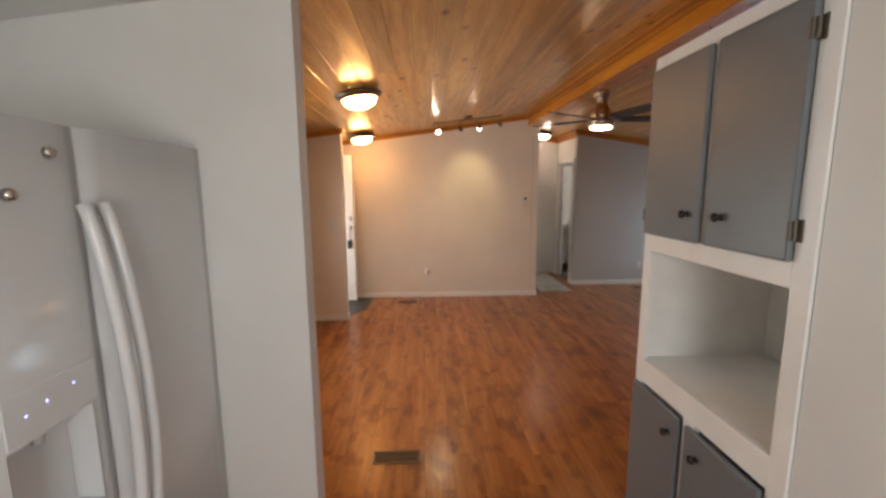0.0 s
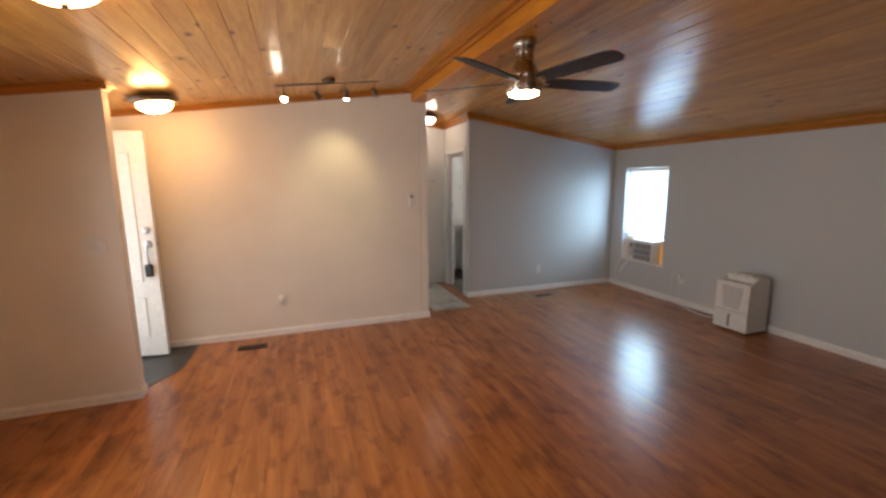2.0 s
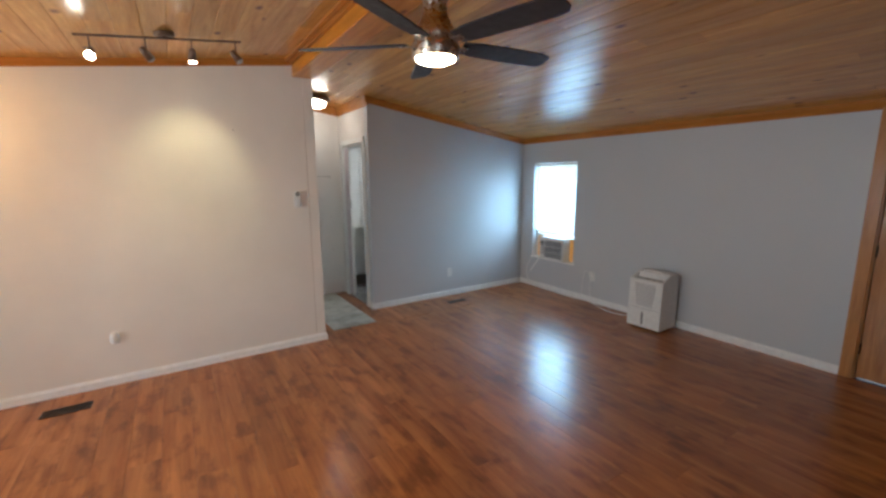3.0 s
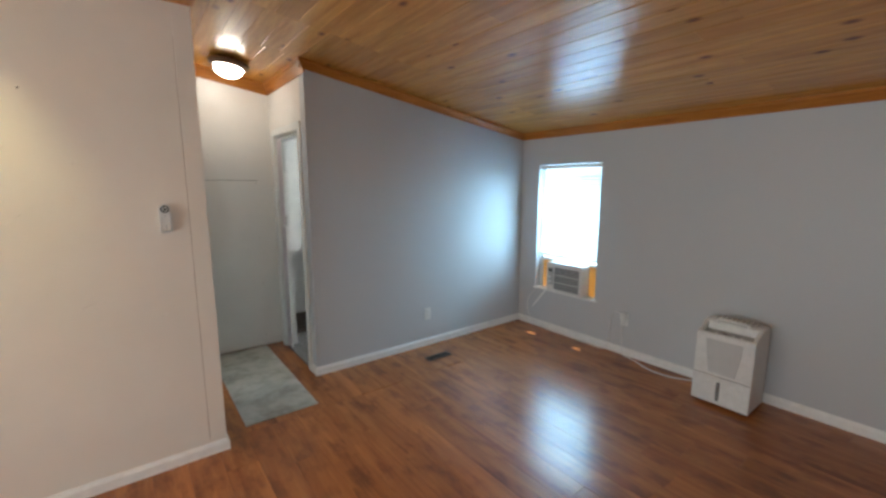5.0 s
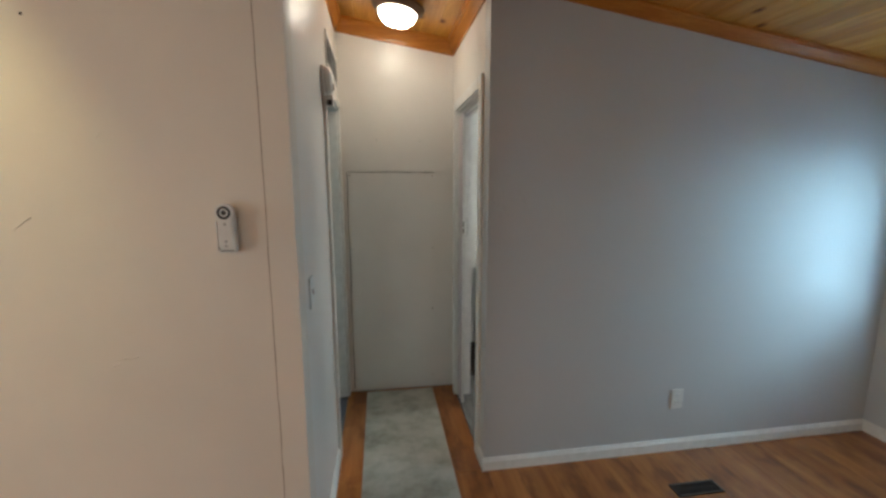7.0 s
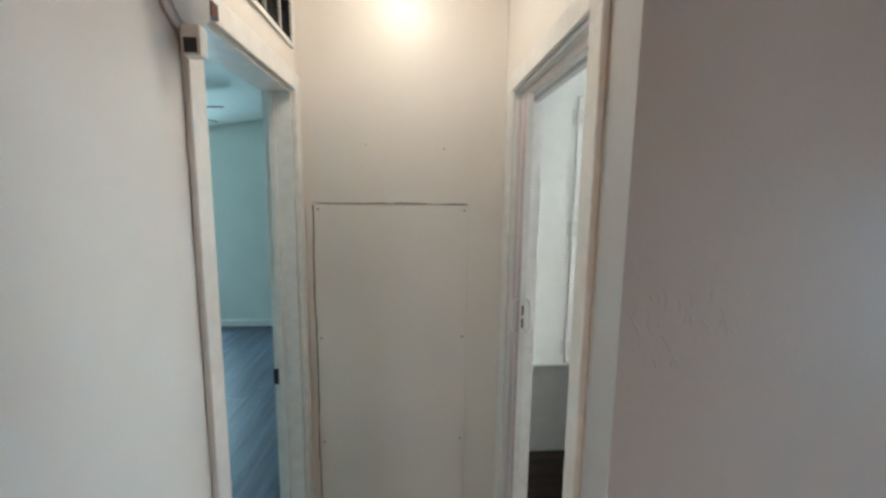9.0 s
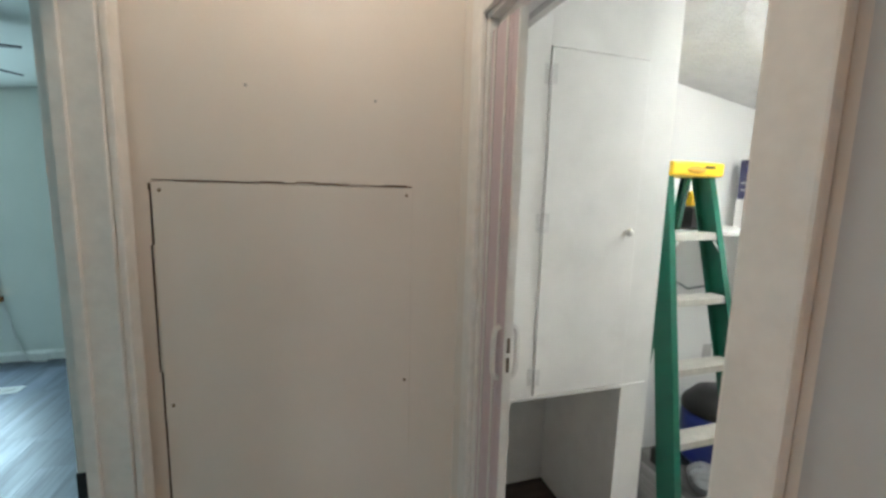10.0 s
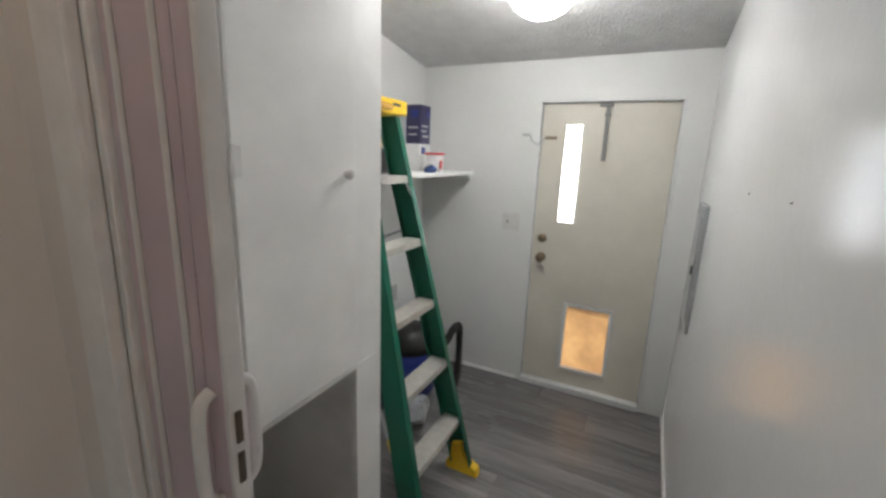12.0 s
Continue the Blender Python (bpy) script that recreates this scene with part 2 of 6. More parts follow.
ALU = plain("worn_aluminium", (0.60, 0.58, 0.53), 0.45, 0.35, 0.1, 30)
BLUEPL = plain("blue_plastic", (0.012, 0.025, 0.20), 0.35)
REDPL = plain("red_plastic", (0.55, 0.035, 0.04), 0.4)
NAVY = plain("dark_blue_carton", (0.03, 0.03, 0.09), 0.5)
SLATE = plain("dark_slate_vinyl", (0.055, 0.058, 0.056), 0.5, 0, 0.2, 12)
DARK = plain("dark_void", (0.012, 0.01, 0.009), 0.8)
DIRT = plain("dry_yard_ground", (0.30, 0.27, 0.21), 0.9, 0, 0.3, 0.8)
SHADE = wood("woven_brown_shade", (0.09, 0.028, 0.014), (0.19, 0.065, 0.03), 0.7, "x", 40)
PATCH = paint("spackled_wall", (0.56, 0.575, 0.59), 0.26, 0.2, 26, 0.03, 5)
GLASS = glass("window_glass")
WARM = glow("warm_frosted_bowl", (1.0, 0.52, 0.18), 30.0)
HALLG = glow("frosted_hall_bowl", (1.0, 0.86, 0.70), 14.5)
COOL = glow("bright_white_dome", (1.0, 0.985, 0.94), 29.0)
FANG = glow("fan_light_lens", (1.0, 0.72, 0.44), 26.0)
BULB = glow("lit_spot_bulb", (1.0, 0.85, 0.6), 40.0)
LED = glow("blue_indicator", (0.25, 0.3, 1.0), 2.5)
FROST = thin("frosted_door_glass", (0.85, 0.88, 0.9), (1.0, 1.0, 1.0), 0.92)


def rug_material():
    m, nt, b = base_mat("pale_grey_rug", (0.42, 0.42, 0.38), 0.95)
    p = position(nt)
    big, mid, fine = noise_node(nt, p, 3.2, 5, 0.6), noise_node(nt, p, 9, 5, 0.6), noise_node(nt, p, 260, 2)
    c = ramp(nt, big.outputs[0], [(0.34, (0.30, 0.285, 0.235)), (0.48, (0.45, 0.435, 0.38)), (0.7, (0.56, 0.545, 0.49))]).outputs[0]
    c = mixc(nt, "MULTIPLY", 0.45, c, ramp(nt, mid.outputs[0], [(0.36, (0.55, 0.55, 0.50)), (0.55, (1, 1, 1))]).outputs[0])
    nt.links.new(c, b.inputs["Base Color"])
    bump(nt, b, fine.outputs[0], 0.6, 0.004)
    return m


RUG = rug_material()

# ---- building helpers ----
BASE = {}


def bx(bm, x0, x1, y0, y1, z0, z1, bevel=0.0, turn=None):
    """A block, with its edges broken by bevel metres."""
    c = Vector(((x0 + x1) / 2, (y0 + y1) / 2, (z0 + z1) / 2))
    m = Matrix.Translation(c) @ (turn if turn else Matrix()) @ Matrix.Diagonal((abs(x1 - x0), abs(y1 - y0), abs(z1 - z0), 1))
    r = bmesh.ops.create_cube(bm, size=1, matrix=m)
    if bevel:
        es = {e for v in r["verts"] for e in v.link_edges}
        bmesh.ops.bevel(bm, geom=list(es), offset=bevel, segments=2, affect="EDGES", profile=0.6)
    return bm


def block(*a, **k):
    return bx(bmesh.new(), *a, **k)


def cyl(bm, p0, p1, r0, r1=None, seg=20):
    p0, p1 = Vector(p0), Vector(p1)
    d = p1 - p0
    m = Matrix.Translation((p0 + p1) / 2) @ d.to_track_quat("Z", "Y").to_matrix().to_4x4()
    bmesh.ops.create_cone(bm, cap_ends=True, segments=seg, radius1=r0, radius2=r0 if r1 is None else r1, depth=d.length, matrix=m)
    return bm


def lathe(bm, profile, m=None, seg=32):
    """A turned shape: profile of (radius, height) about z, set by m."""
    m = m or Matrix()
    rings = []
    for r, z in profile:
        if r < 1e-5:
            rings.append([bm.verts.new(m @ Vector((0, 0, z)))])
        else:
            rings.append([bm.verts.new(m @ Vector((r * math.cos(a), r * math.sin(a), z))) for a in (2 * math.pi * i / seg for i in range(seg))])
    for a, b in zip(rings, rings[1:]):
        for i in range(seg):
            j = (i + 1) % seg
            q = [a[i % len(a)], a[j % len(a)], b[j % len(b)], b[i % len(b)]]
            q = list(dict.fromkeys(q))
            if len(q) > 2:
                bm.faces.new(q)
    bmesh.ops.recalc_face_normals(bm, faces=bm.faces[:])
    for f in bm.faces:
        f.smooth = True
    return bm


def tube(bm, pts, r, seg=10, closed=False):
    pts = [Vector(p) for p in pts]
    n = len(pts)
    rings, up = [], Vector((0.13, 0.21, 0.97))
    for i, p in enumerate(pts):
        d = (pts[(i + 1) % n] - pts[i - 1]) if closed else (pts[min(i + 1, n - 1)] - pts[max(i - 1, 0)])
        d.normalize()
        a = d.cross(up)
        a.normalize()
        up = a.cross(d)
        rings.append([bm.verts.new(p + r * (math.cos(t) * a + math.sin(t) * up)) for t in (2 * math.pi * k / seg for k in range(seg))])
    for i in range(n if closed else n - 1):
        a, b = rings[i], rings[(i + 1) % n]
        for k in range(seg):
            bm.faces.new((a[k], a[(k + 1) % seg], b[(k + 1) % seg], b[k])).smooth = True
    if not closed:
        bm.faces.new(rings[0][::-1])
        bm.faces.new(rings[-1])
    return bm


def prism(bm, pts, z0, z1):
    """An upright prism over the plan points."""
    lo, hi = [bm.verts.new((x, y, z0)) for x, y in pts], [bm.verts.new((x, y, z1)) for x, y in pts]
    n = len(pts)
    bm.faces.new(lo[::-1]), bm.faces.new(hi)
    for i in range(n):
        bm.faces.new((lo[i], lo[(i + 1) % n], hi[(i + 1) % n], hi[i]))
    bmesh.ops.recalc_face_normals(bm, faces=bm.faces[:])
    return bm


def thing(name, at, label, category, group="", kind=""):
    e = new(name)
    e.location = at
    e.empty_display_size = 0.05
    BASE[e] = Vector(at)
    return tagged(e, label, category, group, kind)


def part(name, bm, material, parent, label=""):
    base = BASE[parent]
    bmesh.ops.translate(bm, verts=bm.verts[:], vec=-base)
    me = bpy.data.meshes.new(name)
    bm.to_mesh(me)
    bm.free()
    me.materials.append(material)
    ob = new(name, me)
    ob.parent = parent
    BASE[ob] = base
    return tagged(ob, label)


def solid(name, bm, material, label="", category="", group="", kind="", origin=(0, 0, 0)):
    """A thing or piece of the setting that is one mesh."""
    o = Vector(origin)
    bmesh.ops.translate(bm, verts=bm.verts[:], vec=-o)
    me = bpy.data.meshes.new(name)
    bm.to_mesh(me)
    bm.free()
    for m in material if isinstance(material, (list, tuple)) else [material]:
        me.materials.append(m)
    ob = new(name, me)
    ob.location = o
    BASE[ob] = o
    return tagged(ob, label, category, group, kind)


# ---- the shell ----
XL, XR, RIDGE = -1.82, 4.87, 1.57
Y0, YFAR = -1.5, 10.96


def zc(x):
    """Height of the ceiling above x."""
    return 2.615 - (0.137 * (RIDGE - x) if x < RIDGE else 0.15 * (x - RIDGE))


def wall(name, axis, t0, t1, u0, u1, holes, mats, top=zc, label=""):
    """A wall along axis, from t0 to t1 thick, with holes (u0, u1, z0, z1) through it. mats: paint of its low and its high side."""
    bm = bmesh.new()
    us = sorted({u0, u1, *[h[0] for h in holes], *[h[1] for h in holes], *([RIDGE] if axis == "x" and u0 < RIDGE < u1 else [])})
    for a, b in zip(us, us[1:]):
        cut = sorted((h[2], h[3]) for h in holes if h[0] <= a + 1e-6 and h[1] >= b - 1e-6)
        spans, z = [], 0.0
        for h0, h1 in cut:
            if h0 > z + 1e-4:
                spans.append((z, h0))
            z = h1
        spans.append((z, None))
        for s0, s1 in spans:
            za = s1 if s1 is not None else (top(a) if axis == "x" else top(t0))
            zb = s1 if s1 is not None else (top(b) if axis == "x" else top(t0))
            if axis == "x":
                v = [(a, t0, s0), (b, t0, s0), (b, t1, s0), (a, t1, s0), (a, t0, za), (b, t0, zb), (b, t1, zb), (a, t1, za)]
            else:
                v = [(t0, a, s0), (t1, a, s0), (t1, b, s0), (t0, b, s0), (t0, a, za), (t1, a, za), (t1, b, zb), (t0, b, zb)]
            q = [bm.verts.new(p) for p in v]
            for f in ((3, 2, 1, 0), (4, 5, 6, 7), (0, 1, 5, 4), (1, 2, 6, 5), (2, 3, 7, 6), (3, 0, 4, 7)):
                bm.faces.new([q[i] for i in f])
    k = 1 if axis == "x" else 0
    bm.normal_update()
    for f in bm.faces:
        f.material_index = 1 if f.normal[k] > 0.5 else 0
    return solid(name, bm, mats, label, kind="structure")


wall("wall_west", "y", XL - 0.12, XL, Y0, YFAR, [(2.93, 3.975, 0.64, 1.83), (5.08, 5.93, 0.0, 2.05)], (CREAM, CREAM), lambda x: zc(XL), "cream painted wall with a window and an open entry")
wall("wall_east", "y", XR, XR + 0.12, Y0, YFAR, [(5.62, 6.366, 0.445, 1.78), (6.853, 7.608, 0.03, 1.87), (2.03, 2.855, 0.0, 2.03)], (GREY, GREY), lambda x: zc(XR), "grey painted wall with a window beside wooden door")
wall("wall_south", "x", Y0 - 0.12, Y0, XL - 0.12, XR + 0.12, [(-0.85, 0.45, 1.0, 1.9)], (CREAM, CREAM))
wall("wall_bedroom_far", "x", YFAR, YFAR + 0.12, XL - 0.12, XR + 0.12, [(-1.306, -0.641, 0.62, 1.73)], (TEAL, TEAL))
wall("wall_kitchen_left", "x", 1.65, 1.76, XL, -0.49, [], (WHITE, WHITE))
wall("wall_kitchen_right", "y", 0.902, 1.0, Y0, 0.916, [], (WHITE, CREAM))
wall("wall_entry_stub", "x", 4.945, 5.05, XL, -0.965, [], (CREAM, CREAM))
wall("wall_hall_back", "x", 5.99, 6.09, XL, 1.65, [], (CREAM, TEAL))
wall("wall_hall_west", "y", 1.55, 1.65, 6.09, 7.58, [(6.86, 7.515, 0.0, 2.012)], (TEAL, HALLW))
wall("wall_hall_end", "x", 7.58, 7.68, 1.55, 2.535, [], (HALLW, TEAL))
wall("wall_hall_east", "y", 2.435, 2.535, 6.705, 7.58, [(6.768, 7.43, 0.0, 2.006)], (HALLW, GLOSSW))
wall("wall_living_grey", "x", 6.605, 6.705, 2.435, XR, [], (GREY, GLOSSW))
wall("wall_laundry_far", "x", 8.44, 8.54, 2.535, XR, [], (GLOSSW, TEAL))
wall("wall_laundry_west", "y", 2.435, 2.535, 7.68, 8.54, [], (TEAL, GLOSSW))
wall("wall_bedroom_east", "y", 2.435, 2.535, 8.54, YFAR, [], (TEAL, TEAL))
# the laundry's side of the outer wall is white
bm = bmesh.new()
for y0, y1, z0, z1 in ((6.705, 6.853, 0, 2.12), (7.608, 8.44, 0, 2.12), (6.853, 7.608, 1.87, 2.12), (6.853, 7.608, 0.0, 0.03)):
    bx(bm, XR - 0.004, XR - 0.0005, y0, y1, z0, z1)
solid("wall_laundry_lining", bm, WHITE, kind="structure")


def ceiling(name, x0, x1, y0, y1, board, material, width=0.125):
    """Boards lengthwise under the roof, each with eased edges; a plain sheet where board is false."""
    bm = bmesh.new()
    xs = [x0, *([RIDGE] if x0 < RIDGE < x1 else []), x1]
    for a, b in zip(xs, xs[1:]):
        if not board:
            q = [(a, y0, zc(a)), (b, y0, zc(b)), (b, y1, zc(b)), (a, y1, zc(a))]
            lo = [bm.verts.new(p) for p in q]
            hi = [bm.verts.new((p[0], p[1], p[2] + 0.12)) for p in q]
            bm.faces.new(lo[::-1]), bm.faces.new(hi)
            for i in range(4):
                bm.faces.new((lo[i], lo[(i + 1) % 4], hi[(i + 1) % 4], hi[i]))
            continue
        n = max(1, round((b - a) / width))
        w = (b - a) / n
        for i in range(n):
            u0, u1 = a + i * w, a + (i + 1) * w
            y = y0
            while y < y1 - 1e-4:
                e = min(y1, y + (random.uniform(1.0, 3.6)))
                if y1 - e < 0.4:
                    e = y1
                g = 0.0032
                drop = 0.0034
                ring = [(u0, zc(u0) + drop), (u0 + g, zc(u0 + g)), (u1 - g, zc(u1 - g)), (u1, zc(u1) + drop), (u1, zc(u1) + 0.02), (u0, zc(u0) + 0.02)]
                s, t = [bm.verts.new((p[0], y + 0.0008, p[1])) for p in ring], [bm.verts.new((p[0], e - 0.0008, p[1])) for p in ring]
                bm.faces.new(s), bm.faces.new(t[::-1])
                for k in range(6):
                    bm.faces.new((s[k], t[k], t[(k + 1) % 6], s[(k + 1) % 6]))
                y = e
        # deck over the boards
        q = [bm.verts.new((p, yy, zc(p) + h)) for h in (0.022, 0.12) for p, yy in ((a, y0), (b, y0), (b, y1), (a, y1))]
        for f in ((3, 2, 1, 0), (4, 5, 6, 7), (0, 1, 5, 4), (1, 2, 6, 5), (2, 3, 7, 6), (3, 0, 4, 7)):
            bm.faces.new([q[k] for k in f])
    bmesh.ops.recalc_face_normals(bm, faces=bm.faces[:])
    return solid(name, bm, material, kind="structure")


ceiling("ceiling_living", XL, XR, 1.66, 5.99, True, PINE)
ceiling("ceiling_alcove", 1.65, XR, 5.99, 6.605, True, PINE)
ceiling("ceiling_hall", 1.65, 2.435, 6.605, 7.58, True, PINE)
ceiling("ceiling_kitchen", XL, XR, Y0, 1.66, False, WHITE)
ceiling("ceiling_bedroom_near", XL, 1.65, 5.99, 7.58, False, TEAL)
ceiling("ceiling_bedroom_far", XL, 2.435, 7.58, YFAR, False, TEAL)
ceiling("ceiling_laundry", 2.435, XR, 6.605, 8.54, False, POPCORN)
ceiling("ceiling_back_room", 2.435, XR, 8.54, YFAR, False, TEAL)

# ground outside and floors
bm = bmesh.new()
bx(bm, -400, 400, -400, 400, -0.75, -0.65)
solid("ground", bm, DIRT, kind="structure")
FLOOR = solid("floor", block(XL - 0.1, XR + 0.1, Y0 - 0.1, 7.62, -0.2, -0.012), DARK, "reddish brown laminate plank floor", kind="structure")
solid("floor_bedroom", block(XL - 0.1, 2.5, 7.62, YFAR + 0.1, -0.2, -0.012), DARK, kind="structure")
LFLOOR = solid("floor_laundry", block(2.5, XR + 0.1, 7.62, YFAR + 0.1, -0.2, -0.012), DARK, kind="structure")

# ---- trim ----


def baseboard(x0, y0, x1, y1, nx, ny, h=0.070, t=0.014):
    """A white board along the foot of a wall, its top edge eased; n points into the room."""
    bm = bmesh.new()
    prof = [(0.0, 0.0), (t, 0.0), (t, h * 0.72), (t * 0.55, h * 0.9), (t * 0.4, h), (0.0, h)]
    a, b = [bm.verts.new((x0 + nx * d, y0 + ny * d, z)) for d, z in prof], [bm.verts.new((x1 + nx * d, y1 + ny * d, z)) for d, z in prof]
    bm.faces.new(a), bm.faces.new(b[::-1])
    for i in range(len(prof)):
        j = (i + 1) % len(prof)
        bm.faces.new((a[i], b[i], b[j], a[j]))
    bmesh.ops.recalc_face_normals(bm, faces=bm.faces[:])
    return solid("baseboard", bm, TRIMW, kind="structure")


for r in ((XL, 1.76, XL, 4.945, 1, 0), (XL + 0.014, 4.945, -0.965, 4.945, 0, -1), (-0.965, 4.931, -0.965, 5.05, 1, 0), (-1.05, 5.99, 1.65, 5.99, 0, -1), (1.65, 5.976, 1.65, 6.825, 1, 0),
          (2.421, 6.605, XR - 0.014, 6.605, 0, -1), (2.435, 6.619, 2.435, 6.73, -1, 0), (XR, 2.935, XR, 6.605, -1, 0), (XL, 1.774, -0.49, 1.76, 0, 1), (-0.49, 1.65, -0.49, 1.774, 1, 0)):
    baseboard(*r)
baseboard(XL, YFAR, 2.43, YFAR, 0, -1, 0.09)
baseboard(2.56, 6.705, XR - 0.01, 6.705, 0, 1, 0.03, 0.01)
baseboard(XR - 0.004, 7.65, XR - 0.004, 8.44, -1, 0, 0.02, 0.008)


def crown(x0, y0, x1, y1, nx, ny, h=0.075, d=0.044):
    bm = bmesh.new()
    prof = [(0, -h), (0.010, -h), (0.014, -h * 0.8), (d * 0.75, -h * 0.3), (d, -h * 0.22), (d, 0.004), (0, 0.004)]

    def at(x, y):
        out = []
        for u, z in prof:
            top = zc(x + nx * u) if z > -h * 0.5 else zc(x)
            out.append(bm.verts.new((x + nx * u, y + ny * u, top + z)))
        return out
    a, b = at(x0, y0), at(x1, y1)
    bm.faces.new(a), bm.faces.new(b[::-1])
    for i in range(len(prof)):
        j = (i + 1) % len(prof)
        bm.faces.new((a[i], b[i], b[j], a[j]))
    bmesh.ops.recalc_face_normals(bm, faces=bm.faces[:])
    return solid("trim", bm, CROWNY if abs(nx) > 0.5 else CROWN, kind="structure")


for r in ((XL, 1.76, XL, 4.945, 1, 0), (XL, 4.945, -0.93, 4.945, 0, -1), (-0.965, 4.91, -0.965, 5.05, 1, 0), (XL, 5.99, 1.476, 5.99, 0, -1), (1.65, 5.95, 1.65, 7.58, 1, 0), (1.65, 7.58, 2.435, 7.58, 0, -1),
          (2.435, 6.57, 2.435, 7.58, -1, 0), (2.40, 6.605, XR, 6.605, 0, -1), (XR, Y0, XR, 6.605, -1, 0)):
    crown(*r, h=0.098 if min(r[1], r[3]) > 5.9 and max(r[0], r[2]) < 2.44 and r[0] > 1.6 else 0.066 if r[2] > 2.4 else 0.048)

# ridge beam with its stepped strips
beam = thing("ridge_beam", (1.572, 3.8, 2.46), "varnished orange pine ridge beam under the ceiling", "beam", kind="structure")
part("beam_body", block(1.48, 1.664, 1.70, 5.986, 2.462, 2.66, 0.006), BEAMW, beam)
part("beam_strip", block(1.455, 1.478, 1.70, 5.985, 2.555, 2.66, 0.004), CROWNY, beam)
part("beam_strip", block(1.415, 1.453, 1.70, 5.985, 2.578, 2.66, 0.004), CROWNY, beam)
for y in (2.35, 2.62, 3.55, 3.62, 4.9):
    part("beam_nail", cyl(bmesh.new(), (1.52 + (y * 7 % 1) * 0.1, y, 2.455), (1.52 + (y * 7 % 1) * 0.1, y, 2.47), 0.006, seg=8), BLACK, beam)

# battens at wall edges
# raised dark strip whose colour gives the shade of the seam beside the batten
bm = bmesh.new()
seam = random.Random(21)
z = 0.10
while z < 2.30:
    w = 0.05 + seam.random() * 0.10
    x = 1.5615 + seam.random() * 0.0016
    bx(bm, x, x + 0.0012 + seam.random() * 0.0014, 5.9882, 5.9903, z, min(z + w, 2.31))
    z += w
solid("trim_gap_shade", bm, plain("shadowed_seam", (0.30, 0.23, 0.17), 0.9), kind="structure")
solid("trim", block(1.566, 1.650, 5.986, 5.992, 0.09, 2.47, 0.002), CREAM, kind="structure")


def casing(name, label, x, nx, y0, y1, top, w=0.055, t=0.016, depth=0.10, material=TRIMW, stops=True):
    """Door casing on one face of a wall that runs along y, with its jamb lining through the wall."""
    c = thing(name, (x, (y0 + y1) / 2, 0), label, "door frame", kind="structure")
    a, b = sorted((x + nx * 0.001, x + nx * t))
    part("casing_side", block(a, b, y0 - w, y0 + 0.004, 0, top + w, 0.004), material, c)
    part("casing_side", block(a, b, y1 - 0.004, y1 + w, 0, top + w, 0.004), material, c)
    part("casing_head", block(a, b, y0 + 0.005, y1 - 0.005, top - 0.004, top + w, 0.004), material, c)
    a, b = sorted((x, x - nx * depth))
    part("jamb", block(a, b, y0, y0 + 0.014, 0, top, 0.002), material, c)
    part("jamb", block(a, b, y1 - 0.014, y1, 0, top, 0.002), material, c)
    part("jamb_head", block(a, b, y0 + 0.015, y1 - 0.015, top - 0.014, top, 0.002), material, c)
    m = (a + b) / 2
    if not stops:
        return c
    part("door_stop", block(m - 0.03, m - 0.006, y1 - 0.026, y1 - 0.0145, 0, top - 0.015, 0.002), material, c)
    part("door_stop", block(m - 0.03, m - 0.006, y0 + 0.0145, y0 + 0.026, 0, top - 0.015, 0.002), material, c)
    return c


bedframe = casing("door_frame_bedroom", "white painted bedroom door casing with black strike plate", 1.65, 1, 6.86, 7.515, 2.012)
part("strike_plate", block(1.548, 1.592, 7.4985, 7.5005, 0.912, 0.975, 0.0006), BLACK, bedframe, "black metal strike plate")
laundryframe = casing("door_frame_laundry", "white painted laundry doorway casing", 2.435, -1, 6.768, 7.43, 2.006, stops=False)
part("door_track", block(2.455, 2.515, 6.81, 7.41, 1.966, 1.991, 0.003), PLASTIC, laundryframe)
part("track_slot", block(2.478, 2.492, 6.815, 7.405, 1.9645, 1.9658), GREYPL, laundryframe)
oakframe = casing("door_frame_living", "orange wood door casing beside a grey wall", XR, -1, 2.03, 2.855, 2.03, 0.075, 0.018, 0.12, OAK)

# ---- openings ----
wdoor = thing("door_1", (XR + 0.05, 2.45, 0), "closed orange wooden door with dark hinges", "door", kind="structure")
leaf = part("door_leaf", block(XR + 0.028, XR + 0.066, 2.047, 2.838, 0.012, 2.012, 0.003), OAK, wdoor)
for z in (0.25, 1.02, 1.80):
    part("hinge", cyl(bmesh.new(), (XR + 0.018, 2.84, z - 0.045), (XR + 0.018, 2.84, z + 0.045), 0.008, seg=10), KNOBM, wdoor, "dark bronze hinge")


